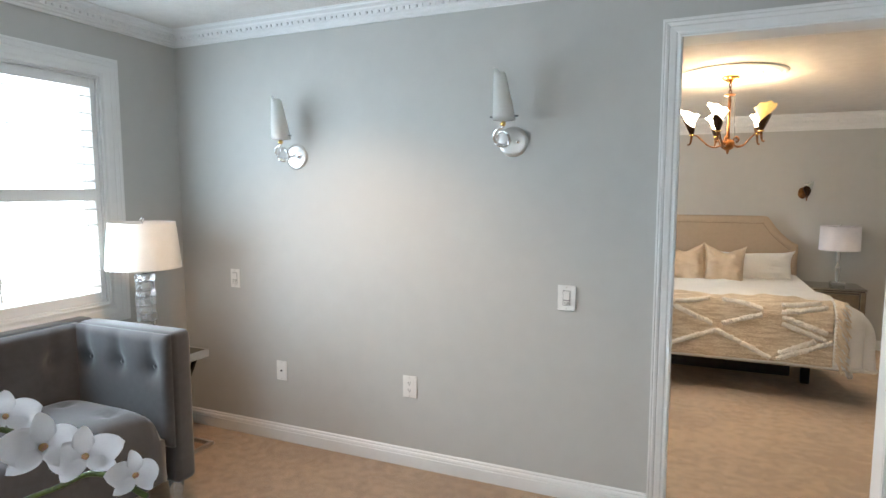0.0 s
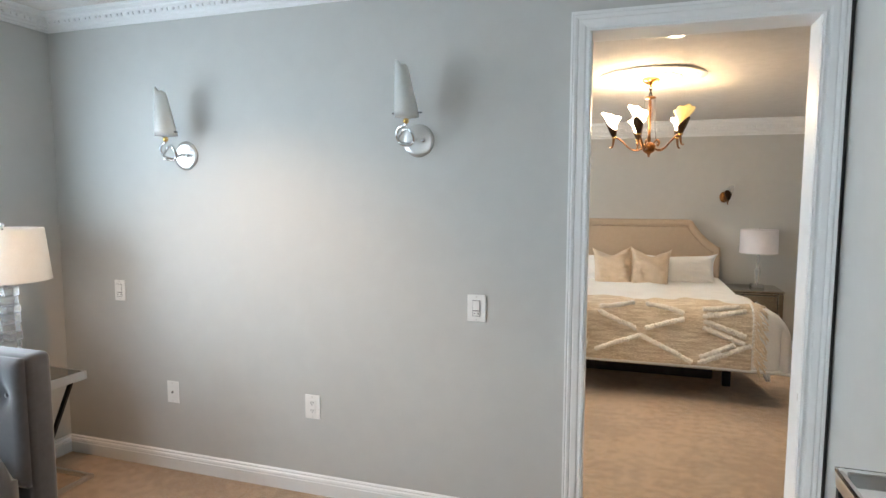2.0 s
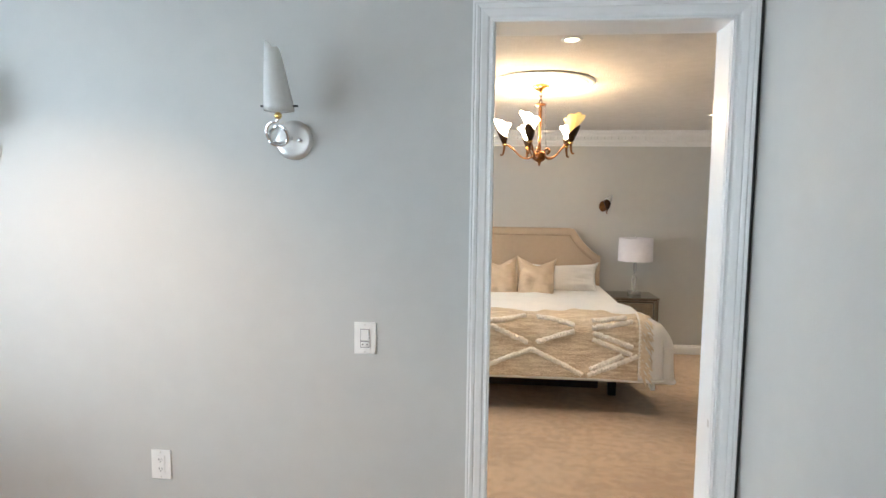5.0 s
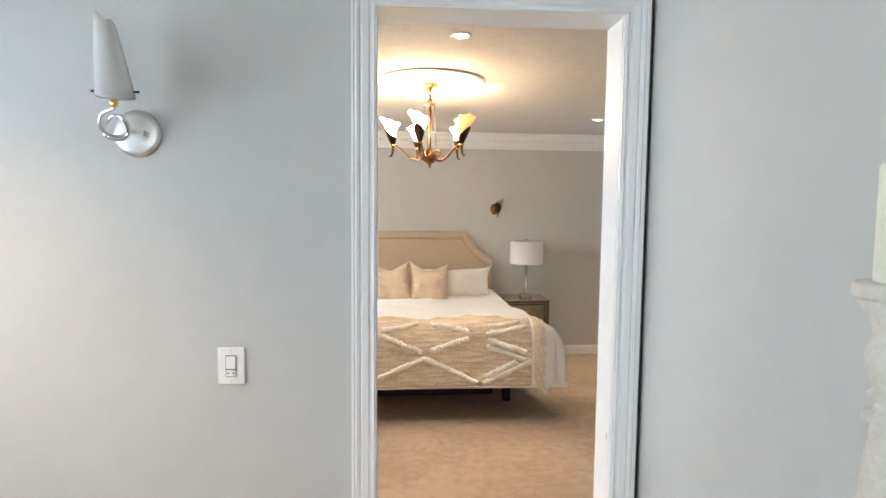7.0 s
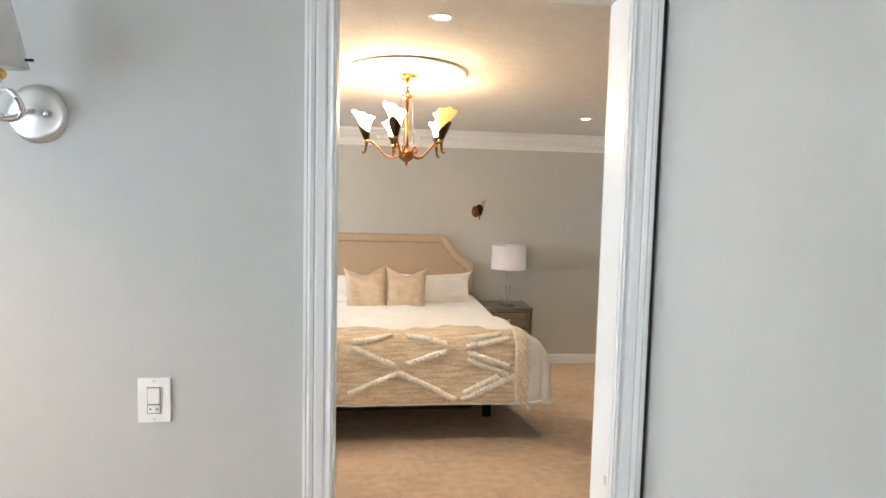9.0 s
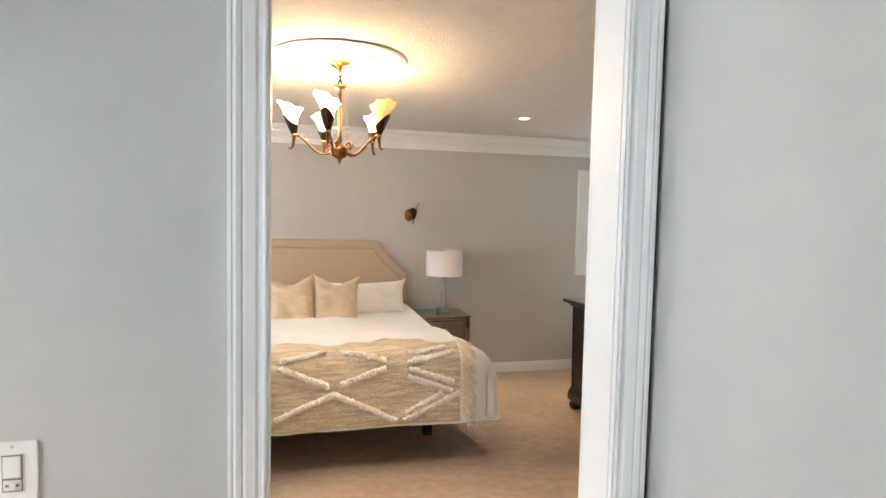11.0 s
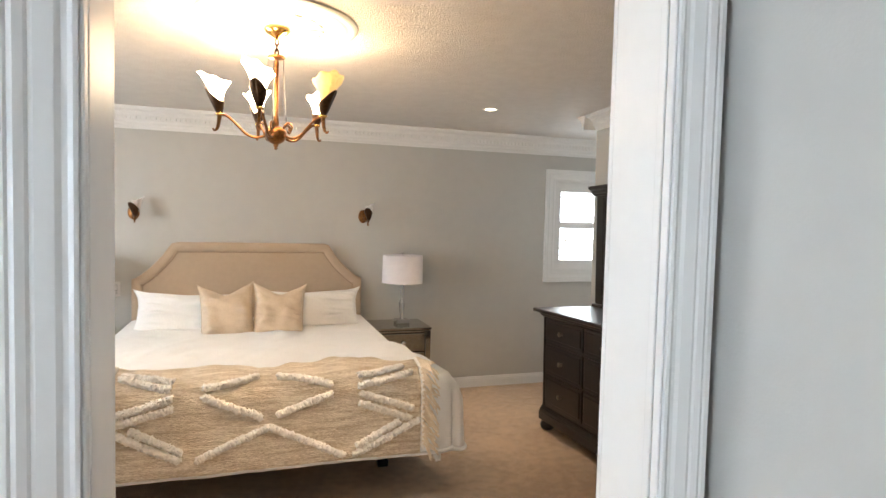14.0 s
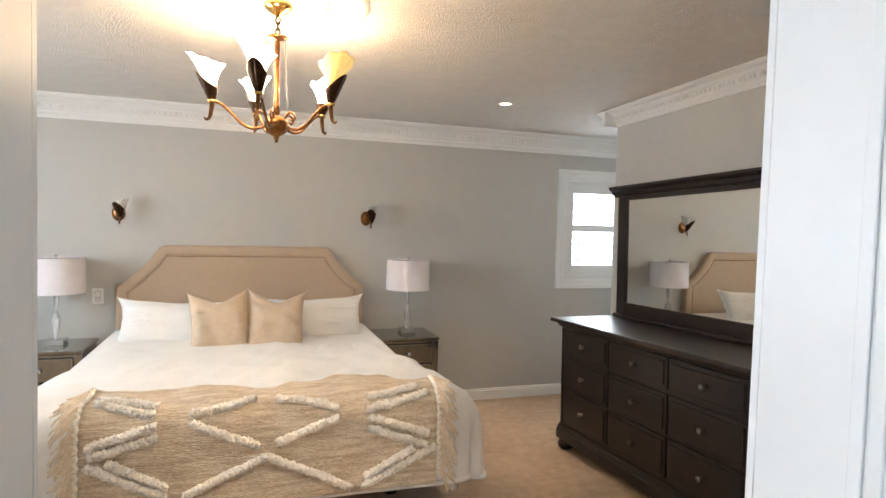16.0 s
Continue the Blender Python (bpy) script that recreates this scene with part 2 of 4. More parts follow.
def fz(y):
    """Height of the bedroom floor, which falls gently away from the doorway."""
    return -0.031 * max(0.0, y - TY)


def cz(y):
    """Height of the bedroom ceiling."""
    return 2.225 - 0.0275 * (y - 4.84)


def slab(x0, x1, y0, y1, height, low, high):
    """Slab between two heights over a plan line that follows height(y)."""
    bm = box(x0, x1, y0, y1, 0, 1)
    for v in bm.verts:
        v.co.z = height(v.co.y) + (high if v.co.z > 0.5 else low)
    return bm


def lean(bm, height):
    for v in bm.verts:
        v.co.z += height(v.co.y)
    return bm


structure("floor", merge(box(LX - 0.15, RX + 0.12, -2.8, TY, -0.12, 0.0), slab(BX0 - 0.15, AX + 0.2, TY, FY + 0.15, fz, -0.12, 0.0)), CARPET, "tan cut-pile carpet with faint footprints", "floor")
structure("ceiling_sitting_room", box(LX - 0.15, RX + 0.15, -2.8, TY - 0.15, C1, C1 + 0.12), CEILING, "white stippled ceiling", "ceiling")
structure("ceiling_bedroom", slab(BX0 - 0.2, AX + 0.2, TY, FY + 0.2, cz, 0.0, 0.12), CEILING, "white stippled plaster ceiling", "ceiling")


def wall_with_hole(axis, at0, at1, a0, a1, z1, h0, h1, hz0, hz1, z0=0.0):
    """A wall between at0 and at1 on one axis, a0 to a1 on the other, with one opening."""
    bm = bmesh.new()

    def piece(p0, p1, q0, q1):
        if p1 - p0 > 1e-4 and q1 - q0 > 1e-4:
            if axis == "y":
                box(p0, p1, at0, at1, q0, q1, bm=bm)
            else:
                box(at0, at1, p0, p1, q0, q1, bm=bm)
    piece(a0, h0, z0, z1), piece(h1, a1, z0, z1), piece(h0, h1, z0, hz0), piece(h0, h1, hz1, z1)
    bmesh.ops.remove_doubles(bm, verts=bm.verts[:], dist=1e-4)
    return bm


structure("wall_dividing", wall_with_hole("y", WY, TY, -3.1, 2.6, 2.45, DL - 0.012, DR + 0.012, 0.0, DH + 0.012), PAINT, "grey painted wall with a cased doorway", "wall")
structure("wall_window_side", wall_with_hole("x", LX - 0.15, LX, -2.8, WY, 2.45, 0.55, 2.355, 0.83, 2.0), PAINT, "grey painted wall with a shuttered window", "wall")
structure("wall_right", box(RX, RX + 0.12, -2.8, WY, 0, 2.45), PAINT, "plain pale grey painted wall", "wall")
structure("wall_rear", wall_with_hole("y", -2.8, -2.65, LX, RX, 2.45, -1.8, 0.0, 0.83, 2.0), PAINT, "grey painted rear wall", "wall")
structure("wall_far", wall_with_hole("y", FY, FY + 0.15, -3.1, AX + 0.2, 2.4, 2.78, 3.36, 0.94, 1.775, -0.2), PAINT, "grey painted bedroom wall behind the bed", "wall")
structure("wall_bedroom_side", wall_with_hole("x", BX0 - 0.15, BX0, TY, FY, 2.4, 4.4, 6.0, 0.85, 1.95, -0.2), PAINT, "grey painted bedroom side wall", "wall")
dw = box(DX, AX + 0.2, TY, EY, -0.2, 2.4)
structure("wall_dresser", dw, PAINT, "grey painted wall behind the dresser", "wall")
structure("wall_alcove", box(AX, AX + 0.2, EY, FY, -0.2, 2.4), PAINT, "grey painted alcove wall", "wall")
for nm, bm in (("backdrop_window", box(LX - 2.6, LX - 2.55, -2.5, 5.2, -1.0, 4.5)), ("backdrop_far", box(0.5, 5.5, FY + 2.5, FY + 2.55, -1.0, 4.5)),
               ("backdrop_rear", box(-4, 3, -5.0, -4.95, -1.0, 4.5)), ("backdrop_side", box(BX0 - 2.6, BX0 - 2.55, 5.25, 8.5, -1.0, 4.5))):
    structure(nm, bm, OUTSIDE, "bright overcast sky outside the window", "backdrop")

BASE = [(0, 0), (-0.014, 0), (-0.014, 0.058), (-0.011, 0.062), (-0.011, 0.066), (-0.015, 0.069), (-0.012, 0.078), (-0.007, 0.083), (-0.009, 0.089), (-0.003, 0.096), (0, 0.096)]


def baseboard(x0, y0, x1, y1):
    structure("baseboard", lean(extrude(BASE, math.dist((x0, y0), (x1, y1)), m=along(x0, y0, x1, y1)), fz), WHITE, "white moulded baseboard along the wall", "baseboard")


baseboard(LX, WY, DL - 0.075, WY)
baseboard(LX, -2.65, LX, WY)
baseboard(BX0, FY, AX, FY)
baseboard(RX, WY, RX, -2.65)
baseboard(BX0, TY, BX0, FY)
baseboard(DX, EY, DX, TY)
baseboard(AX, EY, DX, EY)
baseboard(DL - 0.075, TY, BX0, TY)
baseboard(DX, TY, DR + 0.075, TY)


def crown(x0, y0, x1, y1, height, h, d, beads=True):
    """Stepped cornice with an egg-and-dart row, its back on the wall."""
    pr = [(0, 0), (0, -h), (-0.10 * d, -h), (-0.12 * d, -0.86 * h), (-0.2 * d, -0.8 * h), (-0.22 * d, -0.70 * h), (-0.34 * d, -0.62 * h), (-0.40 * d, -0.36 * h), (-0.52 * d, -0.30 * h), (-0.56 * d, -0.22 * h), (-0.86 * d, -0.14 * h), (-0.9 * d, -0.06 * h), (-d, -0.05 * h), (-d, 0)]
    n = math.dist((x0, y0), (x1, y1))
    m = along(x0, y0, x1, y1)
    ob = structure("cornice", lean(extrude(pr, n, m=m), height), WHITE, "white plaster cornice with egg-and-dart ornament", "cornice")
    if beads:
        bm = bmesh.new()
        verts, faces = [], []
        step = 0.034
        for k in range(int(n / step)):
            cx, cy, cz = step * (k + 0.5), -0.38 * d, -0.49 * h
            r = (0.012, 0.010, 0.11 * h) if k % 2 == 0 else (0.004, 0.011, 0.13 * h)
            base = len(verts)
            for j in range(1, 4):
                a = math.pi * j / 4
                for i in range(6):
                    b = 2 * math.pi * i / 6
                    verts.append(m @ Vector((cx + r[0] * math.sin(a) * math.cos(b), cy + r[1] * math.sin(a) * math.sin(b), cz + r[2] * math.cos(a))))
            for j in range(2):
                for i in range(6):
                    faces.append((base + 6 * j + i, base + 6 * j + (i + 1) % 6, base + 6 * j + 6 + (i + 1) % 6, base + 6 * j + 6 + i))
            faces.append(tuple(base + i for i in range(6)))
            faces.append(tuple(base + 12 + i for i in range(6)))
        me = bpy.data.meshes.new("ornament")
        me.from_pydata([(v.x, v.y, v.z + height(v.y)) for v in verts], [], faces)
        me.materials.append(WHITE)
        for p in me.polygons:
            p.use_smooth = True
        orn = new("ornament", me)
        orn.parent = ob
        orn["kind"] = "stuff"


def c1(y):
    return C1


crown(LX, WY, RX, WY, c1, 0.082, 0.085)
crown(LX, -2.65, LX, WY, c1, 0.082, 0.085)
crown(RX, WY, RX, -2.65, c1, 0.082, 0.085, False)
crown(BX0, FY, AX, FY, cz, 0.152, 0.11)
crown(DX, EY, DX, TY, cz, 0.108, 0.11)
crown(AX, EY, DX - 0.11, EY, cz, 0.108, 0.11)
crown(BX0, TY, BX0, FY, cz, 0.145, 0.11, False)


# ---- doorway casing ----
def casing_profile(w, t):
    """Outline across a casing: x from the opening outwards, y out of the wall."""
    return [(0, 0), (0, -0.55 * t), (0.06 * w, -0.62 * t), (0.14 * w, -0.5 * t), (0.22 * w, -0.5 * t), (0.30 * w, -0.66 * t), (0.55 * w, -0.78 * t), (0.62 * w, -0.72 * t), (0.66 * w, -0.86 * t), (0.78 * w, -t), (0.86 * w, -0.9 * t), (0.90 * w, -t), (w, -t), (w, 0)]


def casing(a0, a1, z0, z1, w, t, sill=False):
    """Mitred trim round an opening in local x and z, front towards -y."""
    pr = casing_profile(w, t)
    out = []
    path = [((a0, z0), (-1, -1 if sill else 0)), ((a0, z1), (-1, 1)), ((a1, z1), (1, 1)), ((a1, z0), (1, -1 if sill else 0))]
    segs = [(0, 1), (1, 2), (2, 3)] + ([(3, 0)] if sill else [])
    for i, j in segs:
        b = bmesh.new()
        rows = []
        for (p, dr) in (path[i], path[j]):
            rows.append([b.verts.new((p[0] + dr[0] * o, y, p[1] + dr[1] * o)) for o, y in pr])
        n = len(pr)
        for k in range(n):
            b.faces.new((rows[0][k], rows[0][(k + 1) % n], rows[1][(k + 1) % n], rows[1][k]))
        b.faces.new(rows[0][::-1]), b.faces.new(rows[1])
        bmesh.ops.recalc_face_normals(b, faces=b.faces[:])
        out.append(b)
    return out


door = new("door_frame")
door.matrix_world = pose(0, WY, 0)
tagged(door, "white painted cased doorway with moulded architraves", "door frame", "", "structure")
for b in casing(DL, DR, 0, DH, 0.073, 0.020):
    part("architrave", b, WHITE, door)
for b in casing(-DR, -DL, 0, DH, 0.073, 0.020):
    bmesh.ops.transform(b, matrix=pose(0, TY - WY, 0, 0, 0, 180), verts=b.verts[:])
    part("architrave", b, WHITE, door)
J = 0.012
part("jamb", box(DL - J, DL, 0.001, TY - WY - 0.001, 0, DH), WHITE, door)
part("jamb", box(DR, DR + J, 0.001, TY - WY - 0.001, 0, DH), WHITE, door)
for x0, x1 in ((DL, DL + 0.005), (DR - 0.005, DR)):
    part("jamb_bead", box(x0, x1, -0.006, 0.010, 0, DH, 0.002), WHITE, door)
    part("jamb_bead", box(x0, x1, 0.014, 0.030, 0, DH, 0.002), WHITE, door)
part("head_jamb", box(DL - J, DR + J, 0.001, TY - WY - 0.001, DH, DH + J), WHITE, door)
part("shadow_gap", box(DR + 0.0735, RX - 0.001, -0.004, 0.0, 0.0, 2.25), DARK, door, "dark caulk gap beside the architrave")
part("strike_plate", box(DR - 0.0022, DR - 0.0003, 0.035, 0.055, 0.66, 0.685, 0.0006), NICKEL, door, "small metal strike plate")


# ---- windows with plantation shutters ----
def shutter_window(name, m, a0, a1, z0, z1, deep, mid, cw, label, tilt=12, s=0.052, rail=0.085):
    """Window in local x and z, room side towards -y; m puts it in the wall."""
    w = new(name)
    w.matrix_world = m
    tagged(w, label, "window", "", "structure")
    for b in casing(a0, a1, z0, z1, cw, 0.022, True):
        part("window_casing", b, WHITE, w)
    for nm, q in (("reveal", (a0, a0 + 0.01, 0, deep, z0, z1)), ("reveal", (a1 - 0.01, a1, 0, deep, z0, z1)), ("reveal", (a0 + 0.01, a1 - 0.01, 0, deep, z1 - 0.01, z1)), ("window_sill", (a0 + 0.01, a1 - 0.01, 0, deep, z0, z0 + 0.012))):
        part(nm, box(*q), WHITE, w)
    pane = part("pane", box(a0 + 0.01, a1 - 0.01, deep - 0.03, deep - 0.024, z0 + 0.01, z1 - 0.01), CLEAR, w)
    pane.visible_shadow = False
    fx0, fx1, fz0, fz1 = a0 + 0.01, a1 - 0.01, z0 + 0.012, z1 - 0.01
    n = max(1, round((fx1 - fx0) / 0.62))
    pw = (fx1 - fx0) / n
    for k in range(n):
        p0, p1 = fx0 + k * pw + 0.002, fx0 + (k + 1) * pw - 0.002
        sh = part("shutter", box(p0, p0 + s, 0.012, 0.04, fz0, fz1, 0.003), WHITE, w)
        part("stile", box(p1 - s, p1, 0.012, 0.04, fz0, fz1, 0.003), WHITE, sh)
        for r0, r1 in ((fz0, fz0 + rail), (fz1 - rail, fz1), (mid - 0.03, mid + 0.03)):
            part("rail", box(p0 + s, p1 - s, 0.013, 0.039, r0, r1, 0.002), WHITE, sh)
        for q0, q1 in ((fz0 + rail, mid - 0.03), (mid + 0.03, fz1 - rail)):
            c = max(3, round((q1 - q0) / 0.082))
            one = None
            for i in range(c):
                z = q0 + (i + 0.5) * (q1 - q0) / c
                if one is None:
                    bm = lathe([(0, -0.5), (1, -0.5), (1, 0.5), (0, 0.5)], 12)
                    bmesh.ops.transform(bm, matrix=Matrix.Diagonal((0.030, 0.0042, p1 - p0 - 2 * s - 0.006, 1)), verts=bm.verts[:])
                    bmesh.ops.transform(bm, matrix=pose(0, 0, 0, 0, 90, 0), verts=bm.verts[:])
                    bmesh.ops.transform(bm, matrix=pose(0, 0, 0, 90 + tilt, 0, 0), verts=bm.verts[:])
                    one = part("louvre", bm, WHITE, sh)
                    ob = one
                else:
                    ob = new("louvre", one.data)
                    ob.parent = sh
                ob.location = ((p0 + p1) / 2, 0.027, z)
            part("tilt_rod", box(p0 + s + 0.045, p0 + s + 0.053, -0.010, -0.002, q0 + 0.02, q1 - 0.02, 0.002), WHITE, sh)
    return w


shutter_window("window_1", pose(LX, 0, 0, 0, 0, 90), 0.55, 2.355, 0.83, 2.0, 0.15, 1.40, 0.10, "white window with open plantation shutters", 12, 0.026, 0.05)
shutter_window("window_2", pose(0, FY, 0), 2.78, 3.36, 0.94, 1.775, 0.15, 1.368, 0.11, "small white window with open plantation shutters")
shutter_window("window_3", pose(BX0, 0, 0, 0, 0, 90), 4.4, 6.0, 0.85, 1.95, 0.15, 1.4, 0.11, "white bedroom window with open plantation shutters")
shutter_window("window_4", pose(0, -2.65, 0, 0, 0, 180), 0.0, 1.8, 0.83, 2.0, 0.15, 1.4, 0.11, "white rear window with open plantation shutters")


# ---- wall plates ----
def plate(name, loc, w, h, label, kind_):
    t = thing(name, loc, label, kind_)
    part("cover_plate", box(-w / 2, w / 2, -0.006, 0, -h / 2, h / 2, 0.0022), PLASTIC, t)
    for s in (-1, 1):
        part("screw", lathe([(0, -0.0005), (0.003, -0.0005), (0.003, 0.0012), (0, 0.0016)], 10, pose(0, -0.006, s * h * 0.42, 90)), NICKEL, t)
    return t


def dimmer(loc, w=0.078, h=0.115):
    t = plate("dimmer_switch", loc, w, h, "white plastic dimmer switch on the grey wall", "light switch")
    part("surround", box(-0.019, 0.019, -0.0075, -0.006, -0.036, 0.036, 0.0006), PLASTIC, t)
    part("gap", box(-0.0165, 0.0165, -0.0080, -0.0072, -0.034, 0.034), SEAMGREY, t, "thin grey gap round the paddle")
    part("paddle", box(-0.0145, 0.0145, -0.011, -0.0075, -0.008, 0.0315, 0.0015), PLASTIC, t)
    part("slider_track", box(-0.0145, 0.0145, -0.0095, -0.0078, -0.0318, -0.0125, 0.001), PLASTIC, t)
    part("slider_slot", box(-0.011, 0.011, -0.0100, -0.0094, -0.0245, -0.0195), SEAMGREY, t, "thin dark slider slot")
    part("slider", box(-0.004, 0.006, -0.013, -0.0095, -0.028, -0.016, 0.001), PLASTIC, t)


def outlet(loc, w=0.078, h=0.115):
    t = plate("power_outlet", loc, w, h, "white plastic double power outlet near the baseboard", "power outlet")
    part("socket_face", box(-0.0165, 0.0165, -0.0085, -0.006, -0.034, 0.034, 0.001), PLASTIC, t)
    for s in (-1, 1):
        for dx, hh in ((-0.006, 0.0045), (0.006, 0.0038)):
            part("slot", box(dx - 0.0012, dx + 0.0012, -0.0092, -0.0083, s * 0.018 - hh + 0.003, s * 0.018 + hh + 0.003), SLOT, t)
        part("earth_hole", lathe([(0, 0), (0.0024, 0), (0.0024, 0.0007), (0, 0.0007)], 10, pose(0, -0.0085, s * 0.018 - 0.0065, 90)), SLOT, t)


dimmer((-0.537, WY, 0.942), 0.08, 0.116)
dimmer((-2.45, WY, 0.919), 0.066, 0.108)
dimmer((-0.905, FY, 0.808), 0.072, 0.112)
outlet((-1.327, WY, 0.424))
co = plate("cable_outlet", (-2.135, WY, 0.410), 0.07, 0.112, "white cable outlet plate near the baseboard", "cable outlet")
part("connector", lathe([(0, 0), (0.0055, 0), (0.0055, 0.004), (0.003, 0.004), (0.003, 0.009), (0, 0.009)], 12, pose(0, -0.006, 0, 90)), SLOT, co)


# ---- sitting room: wall sconces ----
def petal_glass(height, r0, r1, low, lean, mat, name, parent, flip=1, waves=0.0, label=""):
    """Glass tulip: a wall of glass whose rim runs from high on one side to low on the other."""
    def fn(u, v):
        a = 2 * math.pi * u
        side = 0.5 + 0.5 * math.cos(a) * flip
        h = height * (low + (1 - low) * side ** 2.0) * (1 + waves * math.sin(5 * a))
        r = r0 + (r1 - r0) * v ** 1.2
        k = v * h
        return Vector((r * math.cos(a) + lean * k, r * math.sin(a), k))
    b = sheet(fn, 28, 10, 0.0025)
    return part(name, b, mat, parent, label, True)


def sconce(x, z):
    t = thing("wall_sconce", (x, WY, z), "chrome wall sconce with a frosted glass petal shade", "wall sconce", "sitting room sconces")
    part("backplate", lathe([(0, 0), (0.067, 0), (0.069, 0.003), (0.067, 0.007), (0.052, 0.010), (0, 0.012)], 48, pose(0.008, 0, -0.009, 90)), SATIN, t, "round satin chrome backplate", True)
    part("finial", lathe([(0, 0), (0.008, 0), (0.010, 0.010), (0.006, 0.018), (0, 0.020)], 16, pose(0.036, -0.010, -0.010, 90)), CHROME, t, "", True)
    ring = [(-0.020 + 0.033 * math.cos(a), -0.075 - 0.010 * math.sin(a * 2), 0.0 + 0.034 * math.sin(a)) for a in [2 * math.pi * k / 28 for k in range(28)]]
    part("scroll", tube(ring, 0.0062, 10, closed=True), CHROME, t, "", True)
    arm = smooth_path([(0.002, -0.010, -0.004), (-0.004, -0.035, -0.010), (-0.016, -0.06, -0.024), (-0.042, -0.082, -0.020), (-0.054, -0.095, 0.004), (-0.040, -0.108, 0.034), (-0.010, -0.115, 0.044), (-0.004, -0.118, 0.052)])
    part("arm", tube(arm, 0.0060, 10), CHROME, t, "", True)
    part("brass_ball", lathe([(0, -0.0125)] + [(0.0125 * math.sin(math.pi * k / 8), -0.0125 * math.cos(math.pi * k / 8)) for k in range(1, 8)] + [(0, 0.0125)], 18, pose(-0.004, -0.118, 0.060)), GOLD, t, "small polished brass ball", True)
    part("cup", lathe([(0, 0.072), (0.020, 0.073), (0.048, 0.0775), (0.0, 0.0785)], 24, pose(0, -0.118, 0)), FROST, t, "", True)
    g = petal_glass(0.222, 0.050, 0.024, 0.90, -0.100, FROST, "glass_shade", t, -1, 0.02, "frosted glass petal shade")
    g.matrix_basis = pose(0.0, -0.118, 0.076, 0, 0, 20)
    for s in (-1, 1):
        part("pin", tube([(s * 0.047, -0.118, 0.092), (s * 0.064, -0.118, 0.092)], 0.0032, 8), BLACK, t, "dark shade pin")


sconce(-2.006, 1.612)
sconce(-0.803, 1.652)


# ---- sitting room: recessed downlight ----
def downlight(x, y, z):
    t = thing("downlight", (x, y, z), "small lit recessed downlight in the ceiling", "downlight", "recessed downlights")
    part("trim_ring", lathe([(0.036, 0.0), (0.036, -0.004), (0.050, -0.006), (0.054, -0.003), (0.054, 0)], 28), WHITE, t, "", True)
    part("lit_lens", lathe([(0, -0.003), (0.03, -0.003), (0.036, -0.001), (0.036, 0.0), (0, 0)], 24), BULB, t, "glowing lens", True)


downlight(-1.60, 1.93, C1)
downlight(0.268, 3.88, cz(3.88))
downlight(1.70, 6.06, cz(6.06))


# ---- sitting room: tufted sofa ----
def pillow_mesh(w, d, h, n=16, power=2.6, wob=0.0, seed=0.0):
    b = bmesh.new()
    top, bot = [], []
    for s, grid in ((1, top), (-1, bot)):
        for i in range(n + 1):
            row = []
            for j in range(n + 1):
                x, y = 2 * i / n - 1, 2 * j / n - 1
                k = ((1 - abs(x) ** power) * (1 - abs(y) ** power)) ** 0.5
                z = s * k * h / 2 + wob * noise.noise((x * 2 + seed, y * 2, s + seed)) * k
                row.append(b.verts.new((x * w / 2, y * d / 2, z)))
            grid.append(row)
    for grid, flip in ((top, False), (bot, True)):
        for i in range(n):
            for j in range(n):
                f = (grid[i][j], grid[i + 1][j], grid[i + 1][j + 1], grid[i][j + 1])
                b.faces.new(f[::-1] if flip else f)
    bmesh.ops.remove_doubles(b, verts=b.verts[:], dist=1e-5)
    return b


def tufted_panel(w, h, t, cols, rows, depth=0.022, stagger=True):
    """Upholstered slab, w by h, front towards -y, its face pulled in at the buttons."""
    pts = []
    for r in range(rows):
        for c in range(cols):
            off = 0.5 if (r % 2 and stagger) else 0.0
            if c + off < cols - 0.4 + 0.4 * (not off):
                pts.append(((c + 0.5 + off) / cols * w, (r + 0.5) / rows * h + (0.10 if rows == 1 else 0)))

    def fn(u, v):
        x, z = u * w, v * h
        y = -t
        for px, pz in pts:
            d2 = (x - px) ** 2 + (z - pz) ** 2
            y += depth * math.exp(-d2 / 0.0016) + depth * 0.5 * math.exp(-((x - px) ** 2) / 0.0007) * max(0.0, min(1.0, (z - pz) / 0.06)) * math.exp(-max(0.0, z - pz) / 0.16)
        e = min(u * w, (1 - u) * w, v * h, (1 - v) * h)
        y += 0.014 * max(0, 1 - e / 0.022) ** 2
        return Vector((x, y, z))
    b = sheet(fn, max(8, int(w / 0.022)), max(8, int(h / 0.022)))
    edge = [e for e in b.edges if e.is_boundary]
    r = bmesh.ops.extrude_edge_only(b, edges=edge)
    for v in [g for g in r["geom"] if isinstance(g, bmesh.types.BMVert)]:
        v.co.y = 0
    bmesh.ops.recalc_face_normals(b, faces=b.faces[:])
    return b, pts


